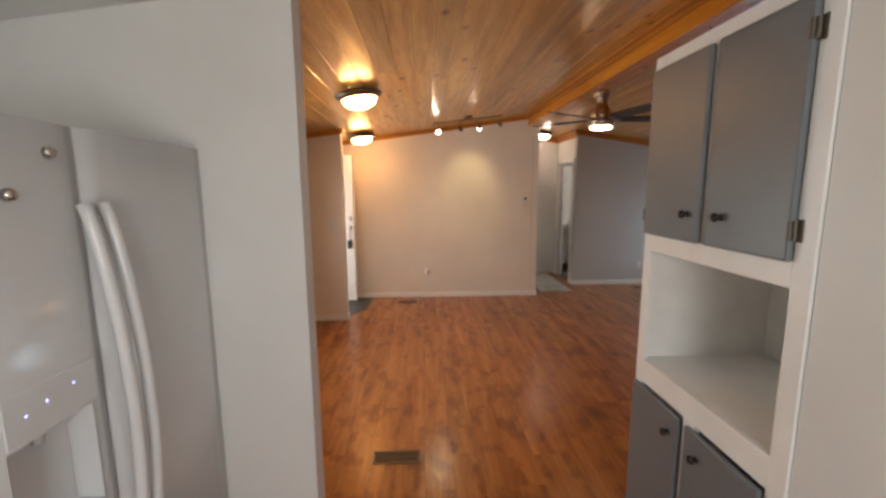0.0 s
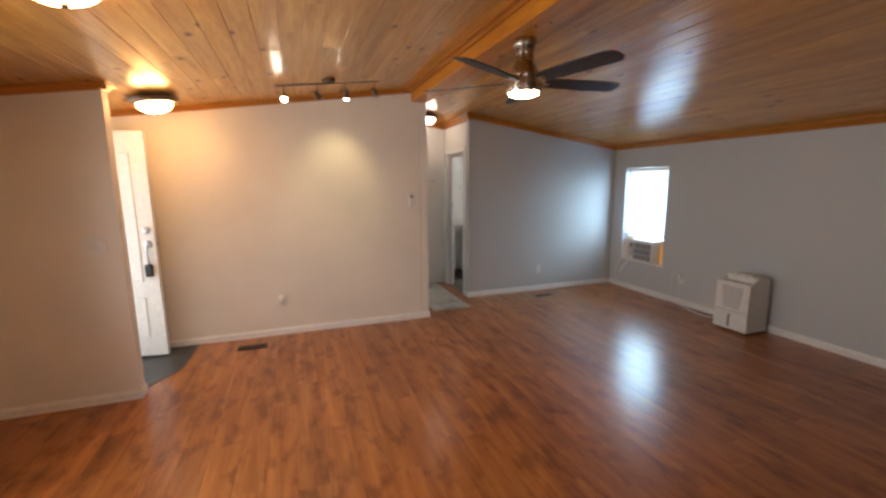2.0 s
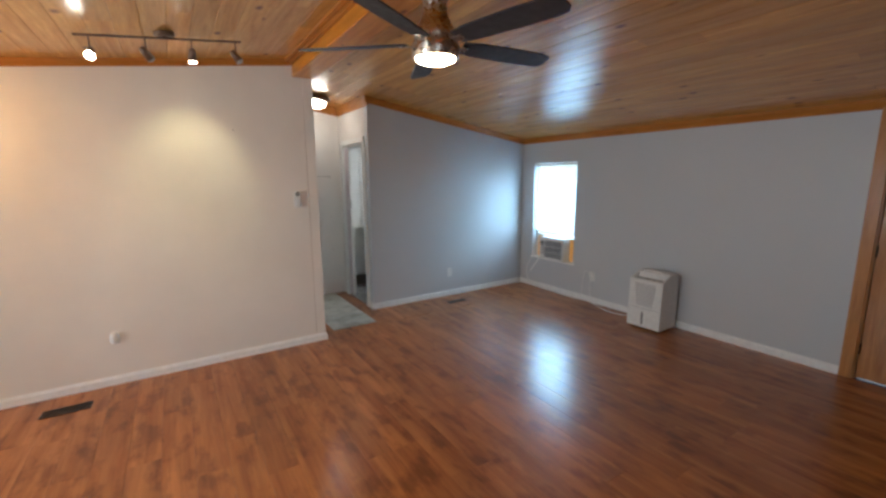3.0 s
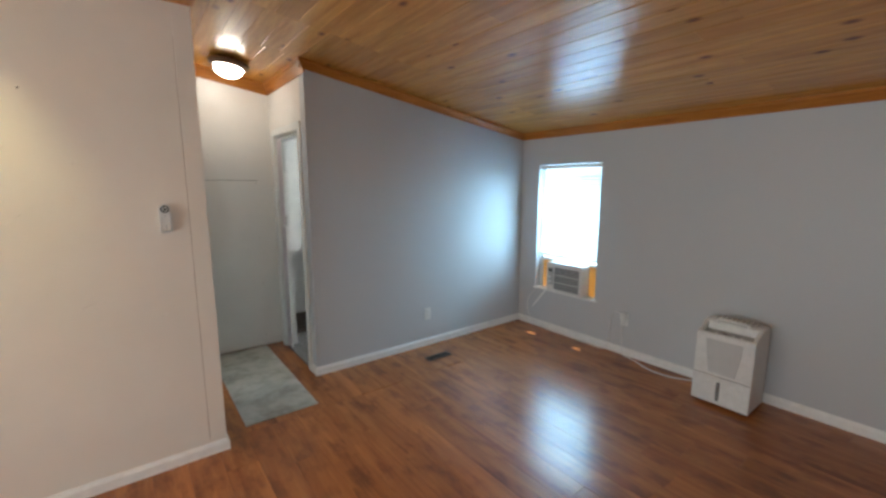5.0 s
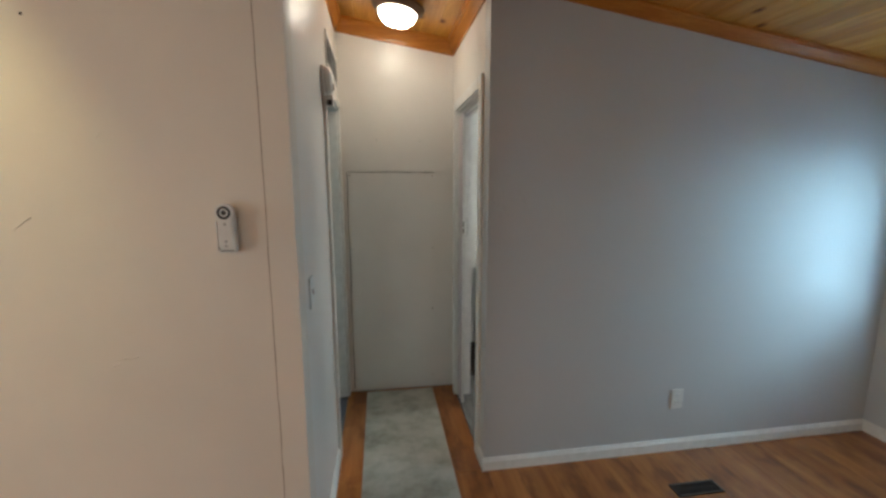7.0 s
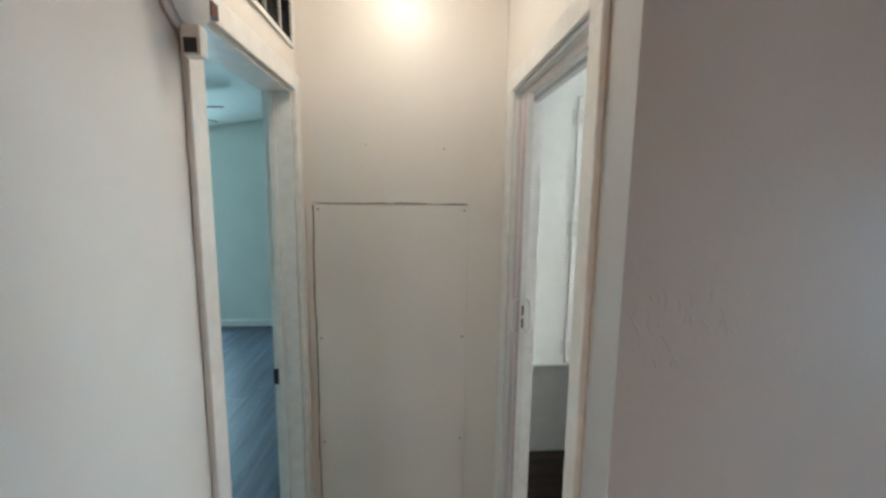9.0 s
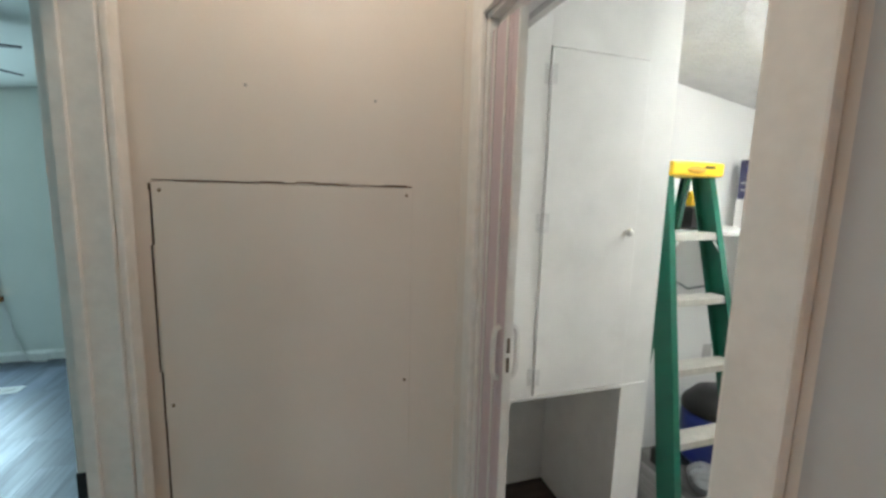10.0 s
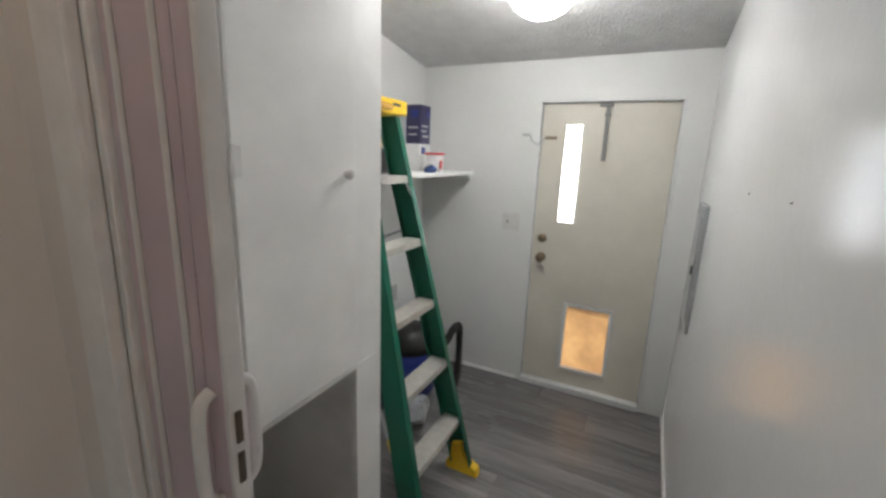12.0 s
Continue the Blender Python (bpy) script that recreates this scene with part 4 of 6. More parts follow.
leaf = part("door_leaf", on_door(block(0, DW, -0.022, 0.022, 0.025, 2.045, 0.003)), DOORW, fdoor)
for x0, x1, z0, z1 in ((0.13, 0.38, 0.72, 1.86), (DW - 0.38, DW - 0.13, 0.72, 1.86), (0.13, 0.38, 0.20, 0.58), (DW - 0.38, DW - 0.13, 0.20, 0.58)):
    bm = bmesh.new()
    for a, b, c, e in ((x0, x1, z0, z0 + 0.022), (x0, x1, z1 - 0.022, z1), (x0, x0 + 0.022, z0 + 0.0225, z1 - 0.0225), (x1 - 0.022, x1, z0 + 0.0225, z1 - 0.0225)):
        bx(bm, a, b, -0.0295, -0.0225, c, e, 0.003)
    part("panel_moulding", on_door(bm), DOORW, leaf)
kx = DW - 0.06
part("deadbolt", on_door(lathe(bmesh.new(), [(0, 0.024), (0.024, 0.022), (0.031, 0.010), (0.032, 0.0), (0, 0)], pose(kx, -0.0225, 1.19, 90, 0, 0), 24)), STEEL, leaf)
part("lock_rose", on_door(lathe(bmesh.new(), [(0, 0.020), (0.026, 0.018), (0.034, 0.008), (0.035, 0.0), (0, 0)], pose(kx, -0.0225, 1.065, 90, 0, 0), 24)), STEEL, leaf)
pts = [(kx, -0.030, 1.06), (kx, -0.055, 1.03), (kx, -0.060, 0.97), (kx, -0.055, 0.92), (kx, -0.035, 0.885)]
part("handle", on_door(tube(bmesh.new(), pts, 0.009)), STEEL, leaf)
part("lock_box", on_door(block(kx - 0.028, kx + 0.024, -0.075, -0.03, 0.775, 0.885, 0.008)), BLACK, leaf, "black hanging key lock box")
part("latch", on_door(block(DW, DW + 0.012, -0.010, 0.010, 1.05, 1.075, 0.002)), STEEL, leaf)
for z in (0.25, 1.05, 1.85):
    part("hinge", on_door(cyl(bmesh.new(), (-0.006, 0.018, z - 0.05), (-0.006, 0.018, z + 0.05), 0.007, seg=10)), STEEL, fdoor)
bm = bmesh.new()
prism(bm, [(-1.82, 5.05), (-1.0, 5.05), (-0.79, 5.44), (-0.775, 5.985), (-1.82, 5.985)], 0.0005, 0.004)
solid("entry_floor_inset", bm, SLATE, "dark slate vinyl inset at entry door", "floor inset", kind="structure")
solid("door_threshold", block(-1.94, -1.80, 5.082, 5.928, 0.0045, 0.02, 0.004), STEEL, "metal threshold under the entry door", "threshold", kind="structure")


def wall_plate(name, label, category, x, y, z, face, slots, w=0.072, h=0.116, material=PLASTIC):
    """A cover plate on a wall. face: the way it looks, degrees about z (0 looks to -y)."""
    p = thing(name, (x, y, z), label, category)
    m = pose(x, y, z, 0, 0, face)

    def put(bm):
        bm.transform(m)
        return bm
    part("cover", put(block(-w / 2, w / 2, -0.006, -0.0005, -h / 2, h / 2, 0.002)), material, p)
    for sx, sz, sw, sh, mat_, dep in slots:
        part("insert", put(block(sx - sw / 2, sx + sw / 2, -dep, -0.0062, sz - sh / 2, sz + sh / 2, 0.0006)), mat_, p)
    return p


wall_plate("light_switch", "white double rocker switch beside the entry", "switch", -1.104, 4.945, 1.17, 0, [(-0.022, 0, 0.032, 0.066, PLASTIC, 0.010), (0.022, 0, 0.032, 0.066, PLASTIC, 0.009)], 0.118)
wall_plate("wall_outlet", "white duplex outlet low on grey wall", "outlet", 3.556, 6.605, 0.317, 0, [(0, 0.021, 0.033, 0.028, PLASTIC, 0.008), (0, -0.021, 0.033, 0.028, PLASTIC, 0.008), (-0.006, 0.023, 0.002, 0.008, DARK, 0.0085), (0.006, 0.023, 0.002, 0.008, DARK, 0.0085), (-0.006, -0.019, 0.002, 0.008, DARK, 0.0085), (0.006, -0.019, 0.002, 0.008, DARK, 0.0085)])
wall_plate("wall_outlet", "painted outlet on cream wall under window", "outlet", XL, 4.46, 0.40, 90, [(0, 0.021, 0.033, 0.028, CREAM, 0.008), (0, -0.021, 0.033, 0.028, CREAM, 0.008)], material=CREAM)
wall_plate("light_switch", "white single switch on hallway wall", "switch", 1.65, 6.193, 1.13, 90, [(0, 0, 0.008, 0.020, PLASTIC, 0.014)])
wall_plate("wall_outlet", "grey outlet low on laundry wall", "outlet", 4.49, 8.44, 0.60, 0, [(0, 0.021, 0.033, 0.028, GREYPL, 0.008), (0, -0.021, 0.033, 0.028, GREYPL, 0.008)], material=GREYPL)
wall_plate("light_switch", "white double toggle switch beside laundry door", "switch", XR - 0.004, 7.757, 1.123, -90, [(-0.022, 0, 0.008, 0.02, BRASS, 0.014), (0.022, 0, 0.008, 0.02, PLASTIC, 0.014)], 0.118, material=plain("ivory_plastic", (0.70, 0.69, 0.65), 0.4))

# plug-in freshener on the cream wall
fr = thing("plug_in_freshener", (0.025, 5.99, 0.37), "white plug-in air freshener on wall outlet", "air freshener")
part("cover", block(-0.012, 0.062, 5.984, 5.9895, 0.312, 0.428, 0.002), CREAM, fr)
part("body", lathe(bmesh.new(), [(0, -0.038), (0.024, -0.036), (0.032, -0.015), (0.031, 0.012), (0.022, 0.032), (0.014, 0.045), (0, 0.046)], pose(0.025, 5.955, 0.385, 8, 0, 0), 20), PLASTIC, fr)

solid("nail_hole", cyl(bmesh.new(), (0.975, 5.9905, 1.978), (0.975, 5.9885, 1.978), 0.004, seg=10), DARK, "small dark nail hole in cream wall", "nail hole", kind="structure", origin=(0.975, 5.99, 1.978))
# remote in its cradle
RX, RZ = 1.455, 1.442
rm = thing("wall_remote", (RX, 5.99, 1.40), "white fan remote with black dial in wall cradle", "remote control")
part("cradle", block(RX - 0.0255, RX + 0.0255, 5.972, 5.9895, 1.322, 1.432, 0.007), PLASTIC, rm)
for sx in (-1, 1):
    part("cradle_side", block(RX + sx * 0.0238 - 0.0018, RX + sx * 0.0238 + 0.0018, 5.950, 5.9715, 1.328, 1.418, 0.002), PLASTIC, rm)
part("cradle_foot", block(RX - 0.0215, RX + 0.0215, 5.950, 5.9715, 1.322, 1.3265, 0.002), PLASTIC, rm)
bm = bmesh.new()
outl = [(0.0265 * math.cos(a), 0.0265 * math.sin(a)) for a in (math.radians(-38 + 256 * i / 18) for i in range(19))] + [(-0.0195, -0.040), (-0.0205, -0.098), (-0.015, -0.108), (0.015, -0.108), (0.0205, -0.098), (0.0195, -0.040)]
prism(bm, outl, 0, 0.020)
bm.transform(pose(RX, 5.9700, RZ, 90, 0, 0))
body = part("remote", bm, PLASTIC, rm)
for r0, r1, mat_ in ((0.0125, 0.0195, BLACK), (0.0, 0.0075, BLACK)):
    part("dial_ring", lathe(bmesh.new(), [(r0, 0.0), (r0, 0.0012), (r1, 0.0012), (r1, 0.0)] if r0 else [(0, 0.0012), (r1, 0.0012), (r1, 0.0)], pose(RX, 5.9498, RZ, 90, 0, 0), 24), mat_, body, "black dial ring")
for z in (1.408, 1.356, 1.342):
    part("button", lathe(bmesh.new(), [(0, 0.0012), (0.004, 0.001), (0.0045, 0.0)], pose(RX, 5.9498, z, 90, 0, 0), 12), GREYPL, body)

# floor registers


def register(x0, x1, y0, y1, label, frame_mat, slat_mat, zb=0.0025):
    g = thing("floor_vent", ((x0 + x1) / 2, (y0 + y1) / 2, 0), label, "floor vent")
    b = 0.014
    # near-black plate in place of the shaded duct under the louvres
    part("well_shade", block(x0 + b, x1 - b, y0 + b, y1 - b, 0.0006, zb), DARK, g)
    for a in ((x0, x1, y0, y0 + b), (x0, x1, y1 - b, y1), (x0, x0 + b, y0 + b + 0.0005, y1 - b - 0.0005), (x1 - b, x1, y0 + b + 0.0005, y1 - b - 0.0005)):
        part("frame_bar", block(*a, 0.0006, 0.007, 0.002), frame_mat, g)
    n = int((x1 - x0 - 2 * b) / 0.0125)
    for i in range(n):
        x = x0 + b + 0.006 + i * (x1 - x0 - 2 * b) / n
        part("louvre", block(x - 0.0022, x + 0.0022, y0 + b, y1 - b, zb + 0.0003, 0.0062), slat_mat, g)
    part("cross_bar", block(x0 + b, x1 - b, (y0 + y1) / 2 - 0.003, (y0 + y1) / 2 + 0.003, 0.0063, 0.0068), slat_mat, g)


VENTB = plain("tan_steel_register", (0.16, 0.10, 0.06), 0.4, 0.3)
VENTD = plain("dark_brown_register", (0.045, 0.030, 0.022), 0.42, 0.3)
register(-0.335, -0.055, 2.225, 2.345, "tan steel floor register near the kitchen", VENTB, VENTB)
register(-0.395, -0.125, 5.655, 5.765, "dark brown floor register below cream wall", VENTD, VENTD)
register(3.335, 3.585, 6.258, 6.345, "dark floor register beside grey wall", VENTD, VENTD)
register(-0.405, -0.135, 10.26, 10.375, "white floor register on bedroom floor", PLASTIC, PLASTIC)

# hall runner
rg = block(1.787, 2.272, 6.16, 7.545, 0.0006, 0.008, 0.003)
solid("runner_rug", rg, RUG, "pale grey stained low-pile runner rug in hallway", "rug", origin=(2.03, 6.85, 0))

# dehumidifier
DX0, DX1, DY0, DY1 = 4.50, 4.80, 4.20, 4.56
DYM = (DY0 + DY1) / 2
dh = thing("dehumidifier", (4.65, DYM, 0), "white portable dehumidifier standing on the floor", "dehumidifier")


def side_shape(outline, y0, y1, bevel=0.0):
    """A solid drawn from the side: points of x and z, carried from y0 to y1."""
    bm = bmesh.new()
    a, b = [bm.verts.new((x, y0, z)) for x, z in outline], [bm.verts.new((x, y1, z)) for x, z in outline]
    n = len(outline)
    bm.faces.new(a), bm.faces.new(b[::-1])
    for i in range(n):
        bm.faces.new((a[i], b[i], b[(i + 1) % n], a[(i + 1) % n]))
    bmesh.ops.recalc_face_normals(bm, faces=bm.faces[:])
    if bevel:
        bmesh.ops.bevel(bm, geom=bm.edges[:], offset=bevel, segments=3, affect="EDGES", profile=0.6)
    for f in bm.faces:
        f.smooth = len(f.verts) == 4 and f.calc_area() < 0.004
    return bm


part("body", side_shape([(DX0 + 0.012, 0.022), (DX1, 0.022), (DX1, 0.560), (DX1 - 0.03, 0.592), (DX0 + 0.155, 0.600), (DX0 + 0.125, 0.590), (DX0 + 0.115, 0.520), (DX0 + 0.012, 0.498)], DY0 + 0.003, DY1 - 0.003, 0.012), PLASTIC, dh)
for y0, y1 in ((DY0 + 0.004, DY0 + 0.030), (DY1 - 0.030, DY1 - 0.004)):
    part("cheek", side_shape([(DX0 + 0.012, 0.480), (DX0 + 0.013, 0.532), (DX0 + 0.05, 0.548), (DX0 + 0.14, 0.592), (DX0 + 0.14, 0.500)], y0, y1, 0.006), PLASTIC, dh)
part("front_panel", side_shape([(DX0 - 0.006, 0.232), (DX0 - 0.002, 0.520), (DX0 + 0.004, 0.534), (DX0 + 0.020, 0.536), (DX0 + 0.020, 0.232)], DY0 + 0.002, DY1 - 0.002, 0.005), PLASTIC, dh)
part("bucket", block(DX0 - 0.008, DX0 + 0.0115, DY0 + 0.002, DY1 - 0.002, 0.026, 0.228, 0.006), PLASTIC, dh)
part("control_panel", side_shape([(DX0 + 0.022, 0.5005), (DX0 + 0.022, 0.512), (DX0 + 0.112, 0.533), (DX0 + 0.112, 0.5225)], DY0 + 0.032, DY1 - 0.032), GREYPL, dh, "grey sloping control panel")
for k in range(4):
    y = DYM - 0.075 + 0.05 * k
    part("button", cyl(bmesh.new(), (DX0 + 0.068, y, 0.520), (DX0 + 0.066, y, 0.527), 0.009, seg=14), BLACK if k == 2 else PLASTIC, dh)
bm = bmesh.new()
prism(bm, [(-0.112, 0.0), (0.112, 0.0), (0.082, -0.235), (-0.082, -0.235)], 0, 0.004)
bm.transform(Matrix(((0, 0, -1, DX0 - 0.0045), (1, 0, 0, DYM), (0, 1, 0, 0.490), (0, 0, 0, 1))))
part("grille", bm, GREYPL, dh, "light grey intake grille")
for i in range(17):
    z = 0.262 + i * 0.0135
    hw = 0.079 + (z - 0.255) / 0.235 * 0.030
    part("grille_slat", block(DX0 - 0.0115, DX0 - 0.0088, DYM - hw, DYM + hw, z, z + 0.005), PLASTIC, dh)
lw_ = bmesh.new()
prism(lw_, [(0.011 * math.cos(a), 0.058 * (1 if math.sin(a) > 0 else -1) + 0.011 * math.sin(a)) for a in (2 * math.pi * (i + 0.5) / 16 for i in range(16))], 0, 0.0025)
lw_.transform(Matrix(((0, 0, -1, DX0 - 0.0082), (1, 0, 0, DYM + 0.012), (0, 1, 0, 0.125), (0, 0, 0, 1))))
part("level_window", lw_, plain("smoked_grey_window", (0.16, 0.155, 0.15), 0.25), dh, "smoked grey water level window")
part("top_vent", block(DX0 + 0.175, DX1 - 0.045, DY0 + 0.05, DY1 - 0.05, 0.5975, 0.6012), GREYPL, dh)
for i in range(8):
    part("top_slat", block(DX0 + 0.178, DX1 - 0.048, DY0 + 0.06 + i * 0.031, DY0 + 0.072 + i * 0.031, 0.6014, 0.606), PLASTIC, dh)
pts = [(4.632, DYM - 0.095, 0.575), (4.625, DYM - 0.093, 0.606), (4.622, DYM - 0.07, 0.613), (4.622, DYM + 0.07, 0.613), (4.625, DYM + 0.093, 0.606), (4.632, DYM + 0.095, 0.575)]
part("carry_handle", tube(bmesh.new(), pts, 0.009), PLASTIC, dh)
for x in (DX0 + 0.05, DX1 - 0.05):
    for y in (DY0 + 0.05, DY1 - 0.05):
        part("foot", cyl(bmesh.new(), (x, y, 0.0), (x, y, 0.024), 0.016, seg=14), BLACK, dh)

# outlet with plug, cords
pl = wall_plate("wall_outlet", "white outlet with cord plugged in, below window", "outlet", XR, 5.30, 0.335, -90, [(0, -0.021, 0.033, 0.028, PLASTIC, 0.008)])
cord = thing("power_cord", (4.80, 4.9, 0), "white power cord trailing along the floor", "cord", "appliance cords")
part("plug", block(XR - 0.050, XR - 0.0085, 5.276, 5.324, 0.335, 0.405, 0.008), PLASTIC, cord)
pts = [(XR - 0.035, 5.30, 0.335), (XR - 0.045, 5.298, 0.25), (XR - 0.03, 5.30, 0.12), (XR - 0.04, 5.28, 0.02), (4.80, 5.15, 0.006), (4.72, 4.98, 0.006), (4.72, 4.82, 0.006), (4.78, 4.70, 0.006), (4.808, 4.62, 0.02), (4.806, 4.57, 0.06)]


def smooth(p, n=8):
    p = [Vector(q) for q in p]
    out = []
    for i in range(len(p) - 1):
        a, b, c, e = p[max(i - 1, 0)], p[i], p[i + 1], p[min(i + 2, len(p) - 1)]
        for k in range(n):
            t = k / n
            out.append(0.5 * ((2 * b) + (c - a) * t + (2 * a - 5 * b + 4 * c - e) * t * t + (3 * b - a - 3 * c + e) * t ** 3))
    return out + [p[-1]]


part("cable", tube(bmesh.new(), smooth(pts), 0.0045, 8), PLASTIC, cord)
cord2 = thing("power_cord", (4.83, 5.9, 0), "white air conditioner cord along the baseboard", "cord", "appliance cords")
pts = [(4.85, 6.33, 0.437), (4.84, 6.375, 0.38), (4.838, 6.43, 0.30), (4.846, 6.45, 0.20), (4.845, 6.40, 0.09), (4.843, 6.2, 0.010), (4.835, 5.9, 0.007), (4.82, 5.62, 0.007), (4.84, 5.47, 0.012), (4.848, 5.435, 0.12), (4.848, 5.43, 0.27), (4.842, 5.40, 0.375), (4.838, 5.36, 0.405), (4.838, 5.325, 0.385)]
part("cable", tube(bmesh.new(), smooth(pts), 0.0045, 8), PLASTIC, cord2)
# thin white band laid aslant on the wall under the sill
strap = thing("sill_band", (4.86, 6.30, 0.32), "white slanting band on the wall below the window sill", "strap")
st = bmesh.new()
prism(st, [(6.200, 0.436), (6.222, 0.440), (6.300, 0.345), (6.395, 0.215), (6.380, 0.208), (6.280, 0.335)], 0, 0.002)
st.transform(Matrix(((0, 0, -1, XR - 0.0035), (1, 0, 0, 0), (0, 1, 0, 0), (0, 0, 0, 1))))
part("band", st, TRIMW, strap)

# trowel marks on the grey wall near the hall corner
bm = bmesh.new()
rs = random.Random(4)
for i in range(44):
    k = rs.random()
    x, z = 2.452 + k * 0.21, 1.52 - rs.random() * (0.17 - 0.1 * k) - 0.02
    l, a = 0.006 + rs.random() * 0.020, radians(85 + rs.random() * 45)
    pts = [(x + math.cos(a + 0.3 * u) * l * u, 6.605 + 0.0011 + 0.0008 * u * u, z + math.sin(a + 0.3 * u) * l * u) for u in (-1, -0.5, 0, 0.5, 1)]
    tube(bm, pts, 0.0017, 8)
solid("wall_patch", bm, PATCH, kind="structure")

smear = bmesh.new()
for x0, z0, x1, z1, r in ((1.085, 0.968, 1.160, 0.992, 0.0022), (1.09, 0.978, 1.13, 0.990, 0.0016), (1.395, 0.874, 1.425, 0.884, 0.0018), (0.875, 1.395, 0.925, 1.432, 0.0016), (1.118, 1.655, 1.136, 1.675, 0.0015)):
    tube(smear, [(x0, 5.9902, z0), ((x0 + x1) / 2, 5.9890, (z0 + z1) / 2 + 0.004), (x1, 5.9902, z1)], r, 8)
solid("wall_smear", smear, CREAM, kind="structure")

# ---- hall ----
pan = thing("access_panel", (2.0, 7.58, 0.8), "painted plywood access panel screwed to hall end", "wall panel", kind="structure")
part("panel", block(1.700, 2.298, 7.573, 7.5795, 0.012, 1.604, 0.0015), HALLW, pan)
for x in (1.716, 2.282):
    for z in (1.585, 1.07, 0.62, 0.10):
        part("screw", cyl(bmesh.new(), (x, 7.5735, z), (x, 7.5712, z), 0.0042, seg=10), BRASS, pan)
for x, z in ((1.90, 1.83), (2.20, 1.82), (2.24, 1.44)):
    part("filled_hole", cyl(bmesh.new(), (x, 7.5798, z), (x, 7.5788, z), 0.004, seg=9), GREYPL, pan)
bm = bmesh.new()
rs = random.Random(9)
px = 1.70
while px < 2.295:
    w = 0.02 + rs.random() * 0.05
    z = 1.6055 + rs.random() * 0.004
    bx(bm, px, min(px + w, 2.297), 7.5770, 7.5793, z, z + 0.0016 + rs.random() * 0.0034)
    px += w
pz = 0.02
while pz < 1.59:
    w = 0.05 + rs.random() * 0.12
    x = 1.695 - rs.random() * 0.004
    bx(bm, x, x + 0.002 + rs.random() * 0.004, 7.5770, 7.5793, pz, min(pz + w, 1.6))
    pz += w
part("cracked_seam", bm, plain("dry_caulk_gap", (0.10, 0.07, 0.05), 0.9), pan)

sd = thing("smoke_detector", (1.65, 6.80, 2.02), "white round smoke detector with open cover", "smoke detector")
m = pose(1.652, 6.80, 2.02, 0, 90, 0)
part("base", lathe(bmesh.new(), [(0, 0.0), (0.070, 0.0), (0.071, 0.012), (0.060, 0.016), (0, 0.016)], m), PLASTIC, sd)
part("cover", lathe(bmesh.new(), [(0, 0.050), (0.045, 0.048), (0.060, 0.036), (0.066, 0.022), (0.066, 0.0185), (0, 0.0185)], m), PLASTIC, sd)
part("battery_bay", block(1.690, 1.7035, 6.825, 6.855, 1.985, 2.015, 0.002), plain("brown_contacts", (0.10, 0.035, 0.02), 0.5), sd)
part("battery_door", block(1.668, 1.702, 6.776, 6.806, 1.898, 1.952, 0.003), PLASTIC, sd, "white battery door hanging open")
part("battery_contact", block(1.674, 1.697, 6.7725, 6.7758, 1.902, 1.928, 0.001), BLACK, sd)
rv = thing("return_air_vent", (1.65, 7.26, 2.25), "white louvred return vent above bedroom door", "air vent")
for a in ((6.99, 7.53, 2.150, 2.166), (6.99, 7.53, 2.304, 2.320), (6.99, 7.005, 2.1665, 2.3035), (7.515, 7.53, 2.1665, 2.3035), (7.12, 7.128, 2.1665, 2.3035), (7.255, 7.263, 2.1665, 2.3035), (7.39, 7.398, 2.1665, 2.3035)):
    part("frame_bar", block(1.6505, 1.660, *a, 0.001), PLASTIC, rv)
# flat dark sheet painted as the unlit duct opening
part("backing", block(1.6502, 1.6512, 7.006, 7.514, 2.167, 2.303), DARK, rv)
for i in range(8):
    sl = block(-0.004, 0.004, 7.006, 7.514, -0.0006, 0.0006)
    sl.transform(pose(1.6555, 0, 2.176 + i * 0.0165, 0, 35, 0))
    part("louvre", sl, BLACK, rv)

# folded accordion door in the laundry opening
ad = thing("accordion_door", (2.485, 7.34, 0), "folded pinkish white accordion door with white handles", "folding door")
for y0, y1, x1 in ((7.392, 7.414, 2.466), (7.330, 7.389, 2.460), (7.308, 7.327, 2.464)):
    part("pleat", block(2.441, x1, y0, y1, 0.02, 1.964, 0.005), PINKPVC, ad)
for y in (7.3905, 7.3285):
    part("hinge_strip", cyl(bmesh.new(), (2.440, y, 0.02), (2.440, y, 1.964), 0.0035, seg=8), PLASTIC, ad)
post = part("lead_post", block(2.440, 2.460, 7.282, 7.306, 0.015, 1.964, 0.005), PINKPVC, ad)
part("edge_bead", block(2.440, 2.460, 7.2755, 7.2815, 0.015, 1.964, 0.002), PLASTIC, post)
for sx in (-1, 1):
    x0 = 2.436 if sx < 0 else 2.464
    pts = [(x0, 7.292, 1.185), (x0 + sx * 0.011, 7.292, 1.193), (x0 + sx * 0.015, 7.292, 1.215), (x0 + sx * 0.015, 7.292, 1.275), (x0 + sx * 0.011, 7.292, 1.298), (x0, 7.292, 1.306)]
    part("handle", tube(bmesh.new(), smooth(pts, 4), 0.0065), PLASTIC, post, "white pull handle")
for z in (1.205, 1.250):
    part("latch", block(2.4455, 2.4525, 7.2725, 7.2752, z, z + 0.034, 0.001), HINGE, post, "dark metal latch slot")

